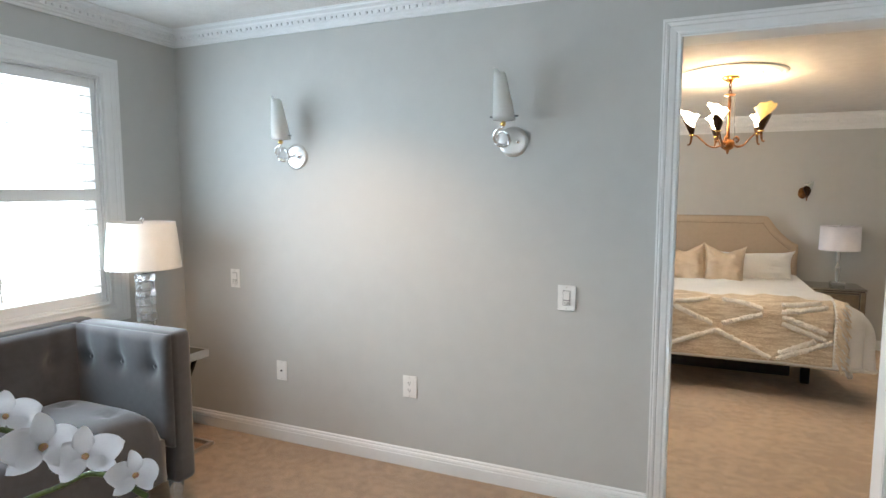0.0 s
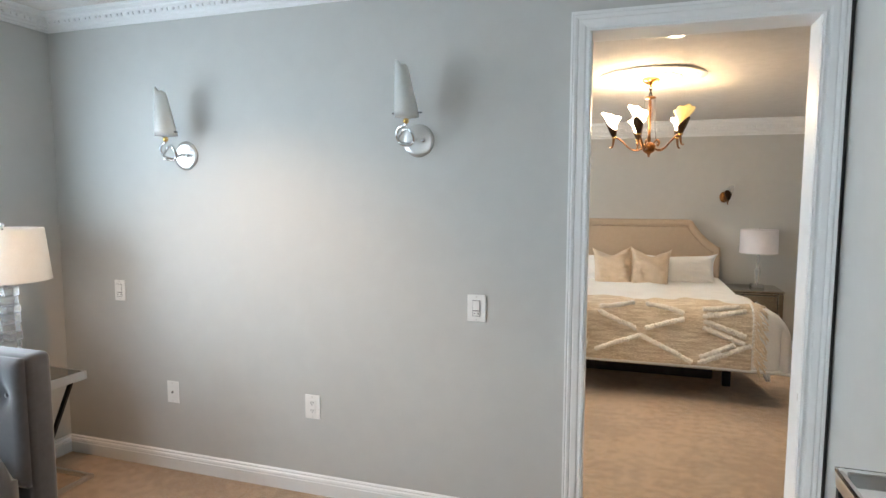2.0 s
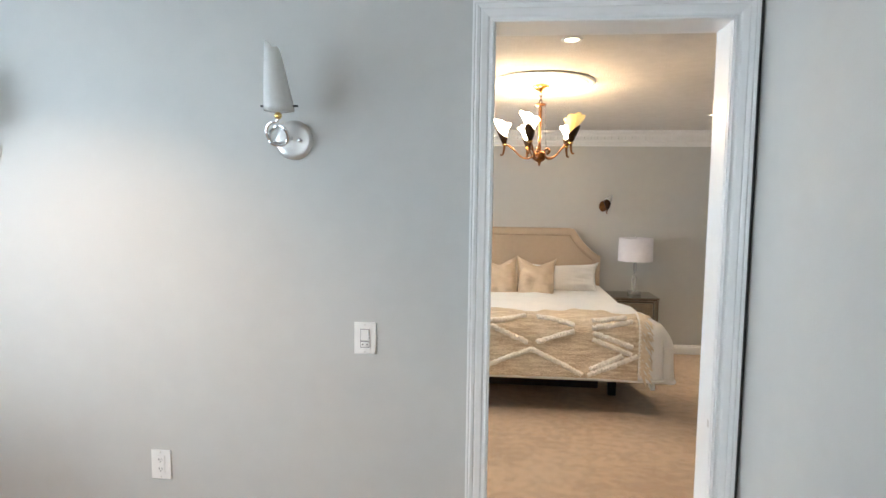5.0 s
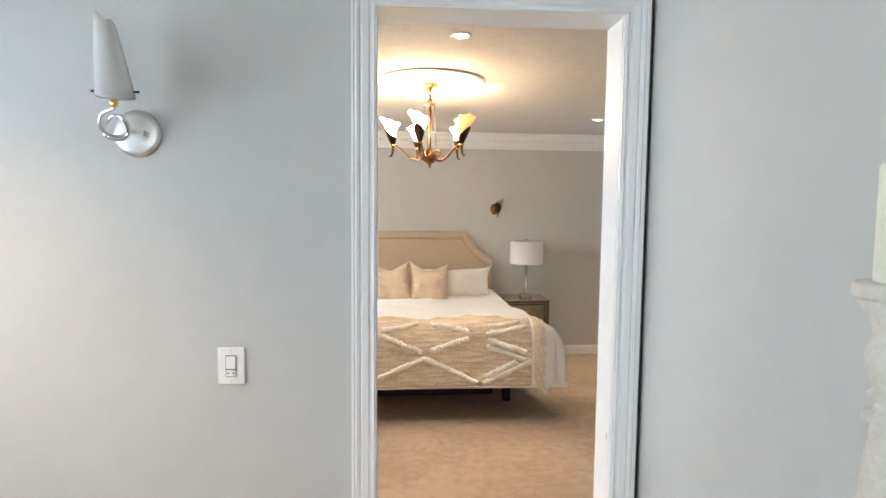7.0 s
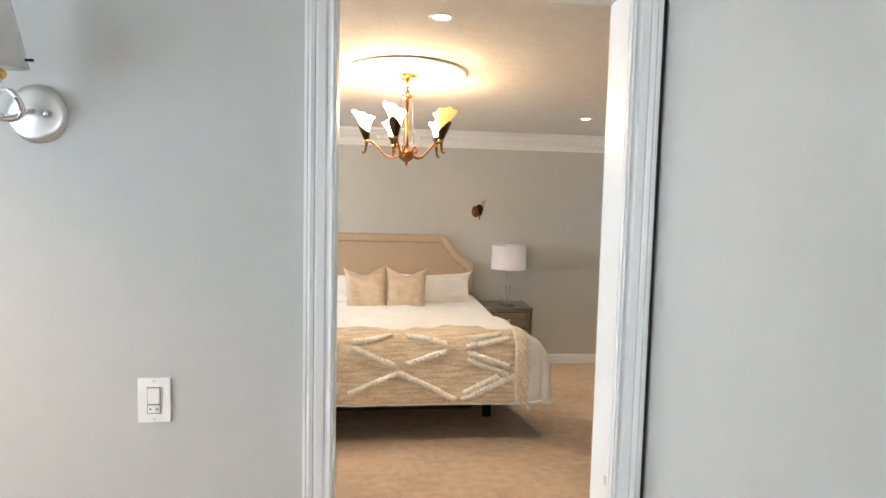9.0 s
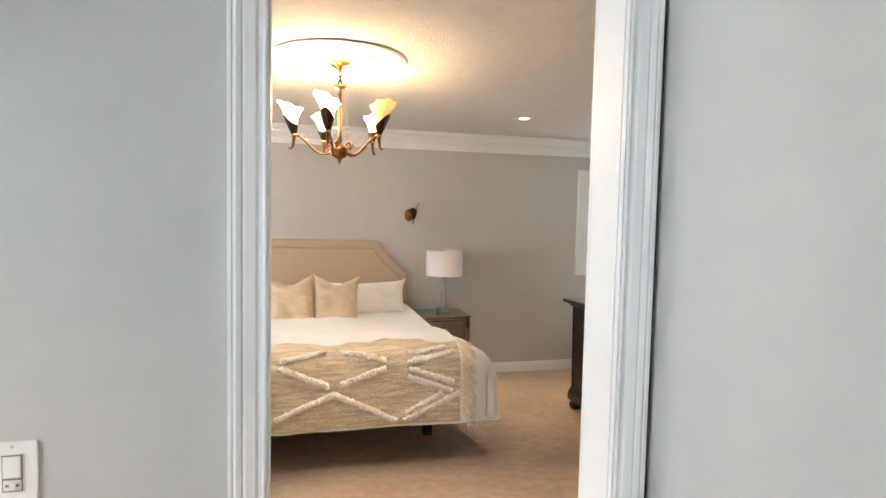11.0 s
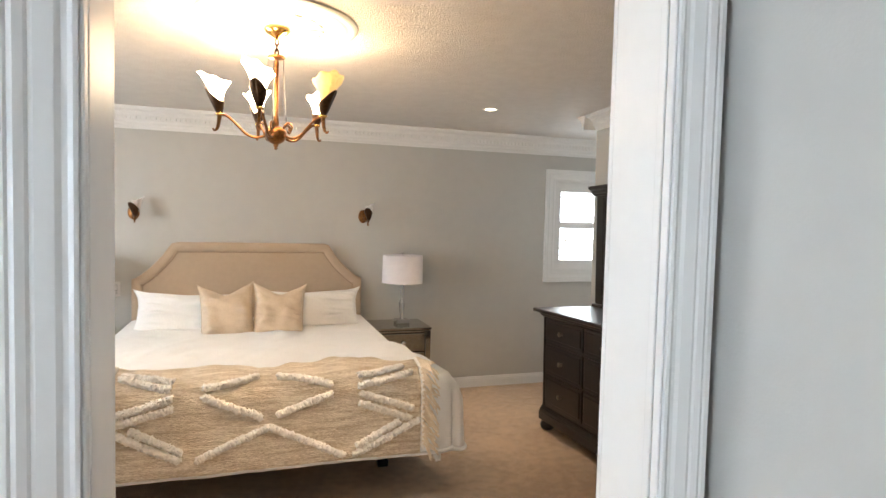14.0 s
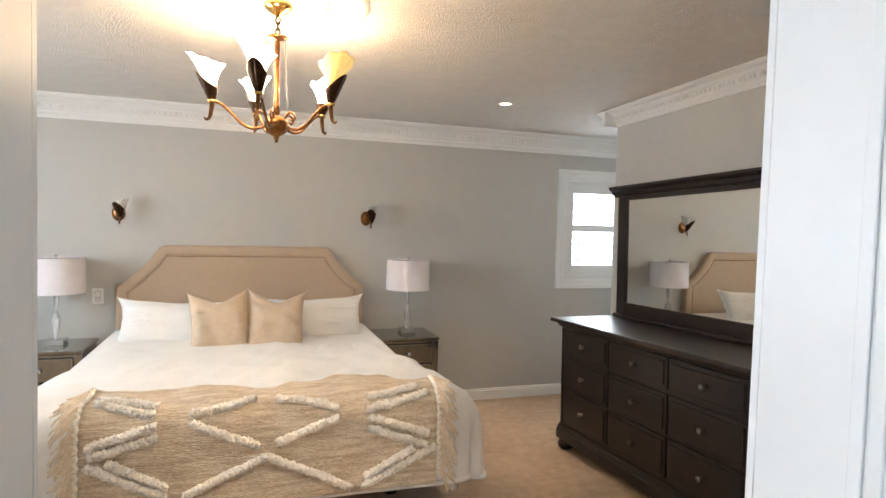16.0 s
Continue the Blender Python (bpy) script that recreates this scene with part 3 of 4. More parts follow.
def sofa():
    # local frame: x along the wall towards the corner arm, y into the wall, origin on the floor
    t = thing("sofa", (-2.475, 1.13, 0), "grey velvet button-tufted sofa under the window", "sofa", "", 90)
    L, D, H, T = 1.06, 0.37, 0.80, 0.11
    part("base", box(-L + T, L - T, -D + 0.06, D - T, 0.12, 0.15, 0.01), VELVET, t)
    part("back_frame", box(-L, L, D - T, D, 0.10, H, 0.028, seg=4), VELVET, t, "", True)
    for s in (-1, 1):
        x0, x1 = (L - T, L) if s > 0 else (-L, -L + T)
        part("arm", box(x0, x1, -D, D - T - 0.002, 0.10, H, 0.028, seg=4), VELVET, t, "", True)
    b, pts = tufted_panel(2 * (L - T) - 0.01, H - 0.291, 0.045, 7, 1, 0.038)
    back = part("back_cushion", b, VELVET, t, "", True)
    back.location = (-(L - T) + 0.005, D - T - 0.002, 0.285)
    for px, pz in pts:
        bb = lathe([(0, 0.0), (0.012, 0.001), (0.010, 0.006), (0, 0.008)], 12, pose(px, -0.003, pz, 90))
        part("button", bb, VELVET, back, "", True)
    for s in (-1, 1):
        b, pts = tufted_panel(2 * D - T - 0.006, H - 0.291, 0.030, 3, 1, 0.032)
        a = part("arm_cushion", b, VELVET, t, "", True)
        a.matrix_basis = pose(s * (L - T - 0.002), D - T - 0.003 if s > 0 else -D + 0.003, 0.285, 0, 0, -90 if s > 0 else 90)
        for px, pz in pts:
            part("button", lathe([(0, 0.0), (0.012, 0.001), (0.010, 0.006), (0, 0.008)], 12, pose(px, 0.003, pz, 90)), VELVET, a, "", True)
    for k in range(2):
        w = L - T - 0.05

        def fn(u, v, w=w):
            x, y = (u - 0.5) * w, (v - 0.5) * (2 * D - T - 0.05)
            z = 0.03 + 0.155 * ((1 - abs(2 * u - 1) ** 9) * (1 - abs(2 * v - 1) ** 6)) ** 0.45
            for i in range(3):
                for j in range(2):
                    z -= 0.024 * math.exp(-((x - (i - 1) * w / 3) ** 2 + (y - (j - 0.5) * 0.28) ** 2) / 0.0014)
            return Vector((x, y, z))
        b = sheet(fn, 30, 22)
        edge = [e for e in b.edges if e.is_boundary]
        r = bmesh.ops.extrude_edge_only(b, edges=edge)
        for v in [g for g in r["geom"] if isinstance(g, bmesh.types.BMVert)]:
            v.co.z = -0.16
        bmesh.ops.recalc_face_normals(b, faces=b.faces[:])
        c = part("seat_cushion", b, VELVET, t, "", True)
        c.location = ((k - 0.5) * (w + 0.02), -0.055, 0.30)
    for x in (-L + 0.07, L - 0.07):
        for y in (-D + 0.06, D - 0.06):
            part("foot", lathe([(0, 0), (0.020, 0), (0.024, 0.006), (0.030, 0.05), (0.034, 0.11), (0, 0.11)], 16, pose(x, y, 0)), CRYSTAL, t, "clear acrylic foot", True)


sofa()


# ---- sitting room: side table, lamp ----
def side_table():
    t = thing("side_table", (-2.655, 2.44, 0), "chrome side table with dark glass top and slanted legs", "side table")
    X, Y, Z = 0.185, 0.205, 0.55
    part("tabletop", box(-X + 0.012, X - 0.012, -Y + 0.012, Y - 0.012, Z - 0.010, Z - 0.001, 0.002), SMOKED, t, "dark mirrored glass top")
    for a in (-1, 1):
        part("rail", box(-X, X, a * (Y - 0.006) - 0.006, a * (Y - 0.006) + 0.006, Z - 0.042, Z, 0.002), NICKEL, t, "brushed steel edge")
        part("rail", box(a * (X - 0.006) - 0.006, a * (X - 0.006) + 0.006, -Y + 0.0125, Y - 0.0125, Z - 0.042, Z, 0.002), NICKEL, t, "brushed steel edge")
        part("floor_rail", box(-X + 0.02, X + 0.01, a * (Y - 0.01) - 0.010, a * (Y - 0.01) + 0.010, 0.0, 0.020, 0.002), NICKEL, t)
        b = box(-0.010, 0.010, -0.008, 0.008, 0, 0.60, 0.002)
        part("slanted_leg", b, BLACK, t, "dark slanted leg").matrix_basis = pose(-X + 0.06, a * (Y - 0.022), 0.02, 0, 26, 0) @ Matrix.Diagonal((1, 1, 0.91, 1))
    part("floor_rail", box(X - 0.01, X + 0.01, -Y + 0.021, Y - 0.021, 0.0, 0.020, 0.002), NICKEL, t)


side_table()


def crystal_lamp():
    t = thing("table_lamp", (-2.665, 2.42, 0.55), "table lamp with stacked crystal base and cream shade", "table lamp")
    part("foot", lathe([(0, 0), (0.06, 0), (0.06, 0.014), (0.03, 0.018), (0, 0.018)], 28), CHROME, t, "", True)
    z = 0.018
    rng = random.Random(3)
    for k in range(10):
        b = bmesh.new()
        merge(b, box(-0.036, 0.036, -0.036, 0.036, 0, 0.0408, 0.005))
        for v in b.verts:
            v.co += Vector((rng.uniform(-0.004, 0.004), rng.uniform(-0.004, 0.004), 0))
        c = part("crystal_block", b, CRYSTAL, t)
        c.matrix_basis = pose(0, 0, z, 0, 0, rng.uniform(-24, 24))
        z += 0.0422
    part("stem", lathe([(0.006, z), (0.010, z), (0.010, z + 0.05), (0.006, z + 0.05)], 14), CHROME, t, "", True)
    z0 = z + 0.03
    part("shade", lathe([(0.183, z0), (0.160, z0 + 0.240), (0.157, z0 + 0.240), (0.180, z0)], 48), LINEN, t, "cream tapered drum shade", True)
    part("spider", tube([(-0.158, 0, z0 + 0.231), (0.158, 0, z0 + 0.231)], 0.002, 6), CHROME, t)
    part("finial", lathe([(0, z0 + 0.231), (0.004, z0 + 0.231), (0.004, z0 + 0.245), (0.011, z0 + 0.255), (0.006, z0 + 0.265), (0, z0 + 0.267)], 16), CHROME, t, "", True)


crystal_lamp()

# ---- sitting room: orchid on a low table ----
def coffee_table():
    t = thing("coffee_table", (-1.02, 0.50, 0), "low glass coffee table with chrome frame", "coffee table")
    part("tabletop", box(-0.30, 0.30, -0.45, 0.45, 0.428, 0.44, 0.003), CLEAR, t)
    for a in (-1, 1):
        part("rail", box(-0.29, 0.29, a * 0.42 - 0.01, a * 0.42 + 0.01, 0.405, 0.427, 0.002), CHROME, t)
        for b in (-1, 1):
            part("leg", box(a * 0.27 - 0.012, a * 0.27 + 0.012, b * 0.42 - 0.012, b * 0.42 + 0.012, 0, 0.404, 0.002), CHROME, t)


coffee_table()


def orchid():
    t = thing("orchid", (-0.878, 0.556, 0.44), "white phalaenopsis orchid in a pot on the coffee table", "potted plant")
    part("pot", lathe([(0, 0), (0.05, 0), (0.065, 0.10), (0.068, 0.11), (0.060, 0.11), (0.056, 0.09), (0, 0.09)], 28), PLASTIC, t, "white ceramic pot", True)
    for a in (20, 110, 200, 290):
        def leaf(u, v, a=a):
            x = 0.20 * u
            return Vector((x, (v - 0.5) * 0.06 * math.sin(math.pi * min(1, 0.15 + u * 0.85)) + 0.0001 * v, 0.10 + 0.05 * math.sin(2.4 * u) + 0.02 * abs(v - 0.5)))
        b = sheet(leaf, 10, 4, 0.002)
        bmesh.ops.transform(b, matrix=pose(0, 0, 0, 0, 0, a), verts=b.verts[:])
        part("leaf", b, STEM, t, "", True)
    flowers = [(0.152, 0.113, 0.678, 20, 0.80), (0.185, 0.145, 0.660, -15, 0.70), (0.245, 0.160, 0.640, 25, 0.58), (0.085, 0.115, 0.705, 0, 0.62), (0.045, 0.09, 0.712, 30, 0.6), (0.10, 0.07, 0.690, 40, 0.6)]
    for pts in ([(0, 0, 0.09), (0.01, 0.02, 0.34), (0.02, 0.05, 0.58), (0.08, 0.10, 0.69), (0.16, 0.12, 0.665)], [(0, 0, 0.09), (0.03, 0.02, 0.30), (0.08, 0.08, 0.56), (0.15, 0.14, 0.62), (0.20, 0.155, 0.635), (0.26, 0.165, 0.615)]):
        part("stem", tube(smooth_path(pts), 0.0035, 8), STEM, t, "", True)
    for fx, fy, fz, spin, s in flowers:
        fl = part("blossom", lathe([(0, 0.0), (0.006, 0.002), (0.005, 0.012), (0, 0.016)], 10), LIP, t, "yellow and red flower lip", True)
        fl.matrix_basis = pose(fx, fy, fz, 66, spin * 0.6, 58 + spin) @ Matrix.Scale(s, 4)
        for ang, ln, wd in ((90, 0.050, 0.036), (215, 0.050, 0.034), (325, 0.050, 0.034), (8, 0.058, 0.056), (172, 0.058, 0.056)):
            def petal(u, v, ln=ln, wd=wd):
                r = math.sin(math.pi * (0.06 + 0.94 * u) ** 0.75) ** 0.6 if u < 1 else 0.0
                y = (v - 0.5) * wd * r
                return Vector((0.004 + ln * u, y, 0.004 + 0.010 * math.sin(2.6 * u) - 0.012 * u * u - 6.0 * y * y))
            b = sheet(petal, 9, 8, 0.0008)
            bmesh.ops.transform(b, matrix=pose(0, 0, 0, 0, 0, ang), verts=b.verts[:])
            part("petal", b, PETAL, fl, "", True)


orchid()


# ---- sitting room: console with candlestick ----
def console():
    t = thing("console_table", (0.655, 1.42, 0), "narrow glass console table with dark metal frame", "console table")
    part("tabletop", box(-0.10, 0.10, -0.66, 0.66, 0.753, 0.765, 0.002), CLEAR, t, "clear glass top")
    for a in (-1, 1):
        part("rail", box(a * 0.092 - 0.008, a * 0.092 + 0.008, -0.65, 0.65, 0.720, 0.752, 0.002), NICKEL, t)
        for b in (-1, 1):
            part("leg", box(a * 0.088 - 0.010, a * 0.088 + 0.010, b * 0.64 - 0.010, b * 0.64 + 0.010, 0, 0.719, 0.002), BLACK, t)
        part("end_rail", box(-0.076, 0.076, a * 0.642 - 0.008, a * 0.642 + 0.008, 0.720, 0.752, 0.002), BLACK, t)
    part("lower_shelf", box(-0.078, 0.078, -0.63, 0.63, 0.20, 0.21, 0.001), CLEAR, t)


console()
cs = thing("candlestick", (0.684, 1.80, 0.765), "distressed cream turned wooden candlestick on the console", "candlestick")
part("column", lathe([(0, 0), (0.066, 0), (0.066, 0.015), (0.058, 0.024), (0.060, 0.05), (0.054, 0.14), (0.040, 0.26), (0.033, 0.34), (0.031, 0.37), (0.040, 0.376), (0.040, 0.384), (0.028, 0.39), (0.028, 0.405), (0.036, 0.412), (0.028, 0.42), (0.031, 0.43), (0.040, 0.45), (0.041, 0.475), (0.034, 0.50), (0.036, 0.51), (0.046, 0.53), (0.058, 0.552), (0, 0.552)], 36), SHABBY, cs, "", True)
part("drip_plate", lathe([(0, 0.552), (0.060, 0.552), (0.062, 0.558), (0.061, 0.572), (0.058, 0.574), (0, 0.574)], 36), SHABBY, cs, "", True)
for k in range(9):
    a, z = 3.9 + 0.35 * (k % 4), (0.16, 0.22, 0.30, 0.333, 0.378, 0.407, 0.46, 0.556, 0.572)[k]
    r = (0.0525, 0.0460, 0.0370, 0.0340, 0.0405, 0.0350, 0.0408, 0.0622, 0.0612)[k]
    pts = [(r * math.cos(a + 0.08 * j) * 1.006, r * math.sin(a + 0.08 * j) * 1.006, z + (0.006 * j if k < 4 or k == 6 else 0)) for j in range(5)]
    part("worn_edge", tube(pts, 0.0019, 6), BLACK, cs, "dark worn-through paint")
cd = thing("candle", (0.684, 1.80, 1.3395), "thick ivory pillar candle", "candle")
part("wax", lathe([(0, 0), (0.036, 0), (0.037, 0.004), (0.037, 0.165), (0.034, 0.171), (0.025, 0.168), (0, 0.164)], 32), WAX, cd, "", True)
part("wick", tube([(0, 0, 0.163), (0.001, 0, 0.170), (0.003, 0, 0.176)], 0.001, 6), BLACK, cd)


# ---- bedroom: bed ----
BXC = 0.08


def bed():
    t = thing("bed", (BXC, 0, 0), "upholstered bed with a shaped beige linen headboard", "bed")
    part("bed_base", box(-0.88, 0.88, 4.96, 6.93, 0.17, 0.36, 0.02), BASECLOTH, t, "pale fabric bed base")
    part("mattress", box(-0.87, 0.87, 4.98, 6.92, 0.362, 0.595, 0.05, seg=4), COTTON, t, "", True)
    # added box, coloured dark to deepen the shade beneath the bed
    part("underbed_shade_block", box(-0.66, 0.66, 5.60, 6.85, -0.080, 0.169, 0.01), DARK, t, "added dark box standing in for the shade under the bed")
    for x in (-0.74, 0.74):
        for y in (5.45, 6.8):
            part("leg", box(x - 0.03, x + 0.03, y - 0.03, y + 0.03, fz(y), 0.17, 0.006), BLACK, t, "short dark leg", True)
    # shaped headboard: level top, scooped shoulders, short upright sides
    knots = [(0.862, 0.888), (0.83, 0.902), (0.79, 0.929), (0.74, 0.972), (0.69, 1.024), (0.65, 1.073), (0.615, 1.124), (0.590, 1.160), (0.55, 1.170), (0.0, 1.170)]

    def top_at(x):
        x = abs(x)
        for (xa, za), (xb, zb) in zip(knots, knots[1:]):
            if xb <= x <= xa:
                return za + (zb - za) * (xa - x) / (xa - xb)
        return knots[0][1]
    b = bmesh.new()
    cols = []
    for k in range(61):
        x = -0.862 + 1.724 * k / 60
        z = top_at(x)
        cols.append([b.verts.new((x, 6.955, 0.15)), b.verts.new((x, 6.955, z - 0.012)), b.verts.new((x, 6.967, z)), b.verts.new((x, 7.015, z)), b.verts.new((x, 7.025, z - 0.012)), b.verts.new((x, 7.025, 0.15))])
    for c, d in zip(cols, cols[1:]):
        for k in range(5):
            b.faces.new((c[k], d[k], d[k + 1], c[k + 1]))
    b.faces.new(cols[0]), b.faces.new(cols[-1][::-1])
    bmesh.ops.recalc_face_normals(b, faces=b.faces[:])
    part("headboard", b, HEADBOARD, t, "beige linen headboard with scooped shoulders")
    half = [(0.862, 0.40 + 0.048 * k) for k in range(11)] + knots[1:-1] + [(0.55 - 0.06875 * k, 1.170) for k in range(1, 9)]
    outline = [Vector(p) for p in half] + [Vector((-x, z)) for x, z in half[-2::-1]]

    def inset(d):
        pts = []
        for i, p in enumerate(outline):
            tg = (outline[min(i + 1, len(outline) - 1)] - outline[max(i - 1, 0)]).normalized()
            pts.append(p + Vector((-tg.y, tg.x)) * d)
        return pts
    rows = [[(p.x, y, p.y) for p in inset(d)] for d, y in ((0.001, 6.957), (0.004, 6.950), (0.012, 6.946), (0.035, 6.944), (0.058, 6.947), (0.066, 6.951), (0.070, 6.957))]
    b = bmesh.new()
    g = [[b.verts.new(p) for p in r] for r in rows]
    for r, q in zip(g, g[1:]):
        for k in range(len(r) - 1):
            b.faces.new((r[k], r[k + 1], q[k + 1], q[k]))
    bmesh.ops.recalc_face_normals(b, faces=b.faces[:])
    part("padded_border", b, HEADBOARD, t, "padded linen border", True)
    path = [Vector((p.x, 0, p.y)) for p in inset(0.076)]
    verts, faces, left = [], [], 0.0
    for a, c in zip(path, path[1:]):
        n = (c - a).length
        while left < n:
            p = a + (c - a) * (left / n)
            base = len(verts)
            verts.append((p.x, 6.945, p.z))
            for i in range(6):
                verts.append((p.x + 0.0048 * math.cos(i * math.pi / 3), 6.9545, p.z + 0.0048 * math.sin(i * math.pi / 3)))
            faces += [(base, base + 1 + i, base + 1 + (i + 1) % 6) for i in range(6)]
            left += 0.0145
        left -= n
    me = bpy.data.meshes.new("nailhead_trim")
    me.from_pydata(verts, [], faces)
    me.materials.append(NAIL)
    nh = new("nailhead_trim", me)
    nh.parent = t
    tagged(nh, "row of antique brass nailheads", kind="stuff")


bed()

# draped cloth over the bed: a run from the middle of an edge out, over a rounded edge and down
TOPZ = 0.618


def drape(a, half, r, flare=0.06):
    """Arc length a from the middle: (out, drop)."""
    s, a = (1 if a >= 0 else -1), abs(a)
    flat = half - r
    if a <= flat:
        return s * a, 0.0
    q = r * math.pi / 2
    if a <= flat + q:
        th = (a - flat) / r
        return s * (flat + r * math.sin(th)), r * (1 - math.cos(th))
    d = a - flat - q
    return s * (half + d * flare), r + d


def bed_cloth(a, b, lift=0.0, wave=1.0):
    """Point on the made bed: a across from the middle, b from the head end towards the foot."""
    g = min(1.0, max(0.0, b / 1.1))
    x, dx = drape(a, 0.93 + 0.13 * g * g * (3 - 2 * g) + lift, 0.20, 0.07)
    y, dy = drape(b, 1.30 + lift, 0.11, 0.03) if b > 0 else (b, 0.0)
    drop = max(dx, dy) if min(dx, dy) <= 0 else (dx ** 4 + dy ** 4) ** 0.25
    z = TOPZ + lift - drop - 0.022 * max(0.0, 1 - max(b, 0) / 1.0)
    pull = min(1.0, min(dx, dy) / 0.3)
    if pull > 0:
        x -= math.copysign(0.14 * pull, a)
        y -= 0.10 * pull
    n1 = noise.noise((a * 2.2, b * 2.2, 0.3))
    n2 = noise.noise((a * 6.0, b * 6.0, 1.7))
    z += wave * (0.016 * n1 + 0.013 * n2 + 0.014 * abs(noise.noise((a * 9 + b * 4, b * 3, 6.0)))) * (1 if drop < 0.05 else 0.3)
    z += wave * 0.024 * max(0.0, 0.35 + noise.noise((a * 3.5, 7.0, 2.0))) * math.exp(-((b - 1.03 - 0.05 * math.sin(4.5 * a)) / 0.035) ** 2) * (1 if drop < 0.05 else 0.0)
    fold = noise.noise((a * 1.2 if dy > dx else 5.0, b * 1.2 if dx > dy else 2.0, 4.0)) + 0.5 * noise.noise((a * 5, b * 5, 8.0))
    if dx > 0.05:
        x += math.copysign(0.025 * fold * min(1, dx / 0.2) * wave, a)
    if dy > 0.05:
        y += 0.014 * fold * min(1, dy / 0.2) * wave
    return Vector((BXC + x, 6.20 - y, z))


dv = thing("duvet", (0, 0, 0), "plump white cotton duvet draped over the bed", "duvet")
for nm, fn in (("hem", lambda u: bed_cloth(-1.40 + 2.80 * u, 1.66)), ("hem", lambda u: bed_cloth(1.40, -0.16 + 1.82 * u)), ("hem", lambda u: bed_cloth(-1.40, -0.16 + 1.82 * u))):
    part(nm, tube([fn(k / 80) for k in range(81)], 0.011, 8), COTTON, dv, "stitched hem", True)
part("cover", sheet(lambda u, v: bed_cloth(-1.40 + 2.80 * u, -0.16 + 1.82 * v), 110, 80, -0.03), COTTON, dv, "", True)

# throw over the foot of the bed
T0, T1, B0, B1 = -0.595, 0.805, 1.04, 1.675


def throw_at(a, b, lift=0.0):
    edge = 0.022 * noise.noise((a * 4, 0, 3)) + 0.030 * noise.noise((a * 9, 2, 3)) + 0.08 * math.exp(-((a - 0.09) / 0.12) ** 2) - 0.05 * math.exp(-((a - 0.47) / 0.14) ** 2) + 0.12 * max(0.0, (a - 0.5) / 0.3)
    b2 = b + edge * (1 - min(1, (b - B0) / 0.2))
    return bed_cloth(a, b2, 0.012 + lift)


tw = thing("throw_blanket", (0, 0, 0), "oatmeal woven throw with cream tufted lines and fringe", "throw blanket")
part("weave", sheet(lambda u, v: throw_at(T0 + (T1 - T0) * u, B0 + (B1 - B0) * v), 96, 48, 0.006), WEAVE, tw, "oatmeal woven cloth", True)


def tuft_line(a0, b0, a1, b1):
    """A fat fluffy rib of looped yarn."""
    n = 64
    pts, rad = [], []
    for k in range(n + 1):
        f = k / n
        p = throw_at(a0 + (a1 - a0) * f, b0 + (b1 - b0) * f, 0.008)
        w = Vector((noise.noise((k * 0.7, a0 * 7, b0)), noise.noise((k * 0.7, b0 * 7, 4)), noise.noise((k * 0.7, a1 * 7, 9)))) * 0.005
        pts.append(p + w)
        rad.append((0.0160 + 0.003 * noise.noise((k * 0.9, a0 * 3, 2))) * (0.6 if k in (0, n) else 1.0))
    b = tube(pts, rad, 14)
    bmesh.ops.subdivide_edges(b, edges=b.edges[:], cuts=1)
    b.normal_update()
    for v in b.verts:
        curl = noise.noise(v.co * 120) + 0.7 * noise.noise(v.co * 230 + Vector((3, 1, 7)))
        v.co += v.normal * 0.0085 * curl
    bmesh.ops.recalc_face_normals(b, faces=b.faces[:])
    part("tufted_line", b, TUFT, tw, "raised cream tufted line", True)


TUFTS = [(-0.206, 1.311, 0.032, 1.254), (0.116, 1.265, 0.365, 1.324), (-0.209, 1.343, 0.05, 1.45), (0.116, 1.444, 0.369, 1.367), (-0.238, 1.626, 0.078, 1.496), (0.078, 1.496, 0.431, 1.672),
         (0.492, 1.291, 0.727, 1.238), (0.491, 1.338, 0.767, 1.28), (0.499, 1.371, 0.766, 1.462), (0.494, 1.419, 0.757, 1.513), (0.484, 1.628, 0.699, 1.521), (0.467, 1.671, 0.80, 1.52),
         (-0.555, 1.175, -0.332, 1.253), (-0.556, 1.227, -0.342, 1.3), (-0.571, 1.411, -0.332, 1.341), (-0.564, 1.447, -0.327, 1.386), (-0.501, 1.466, -0.291, 1.59), (-0.575, 1.475, -0.298, 1.625)]
for a0, b0, a1, b1 in TUFTS:
    tuft_line(a0, b0, a1, b1)


def tassel(a, b, side):
    """A knotted bunch of three loose cords."""
    rng = random.Random(int(b * 1000) + int(side * 7))
    bm = bmesh.new()
    for c in range(3):
        q, out, fall = [], rng.uniform(0.035, 0.085), rng.uniform(0.05, 0.12)
        for k in range(7):
            f = k / 6
            q.append(throw_at(a + side * (0.012 + out * f), b + fall * f + (c - 1) * 0.007 * f + rng.uniform(-0.004, 0.004), 0.012 + 0.014 * rng.random() * f) + Vector((0, 0, -0.015 * f * f)))
        tube(q, [0.0045, 0.0050, 0.0042, 0.0046, 0.0040, 0.0046, 0.0025], 6, bm)
    p = throw_at(a + side * 0.014, b, 0.012)
    merge(bm, pillow_mesh(0.018, 0.014, 0.016, 4), Matrix.Translation(p))
    part("tassel", bm, FRINGE, tw, "", True)


for side, a in ((-1, T0), (1, T1)):
    for k in range(27):
        tassel(a, B0 + 0.02 + (B1 - B0 - 0.06) * k / 26, side)
    braid = [throw_at(a + side * 0.01 + 0.006 * math.sin(k * 1.57), B0 + (B1 - B0) * k / 70, 0.010) for k in range(71)]
    part("braided_edge", tube(braid, 0.008, 8), TUFT, tw, "", True)


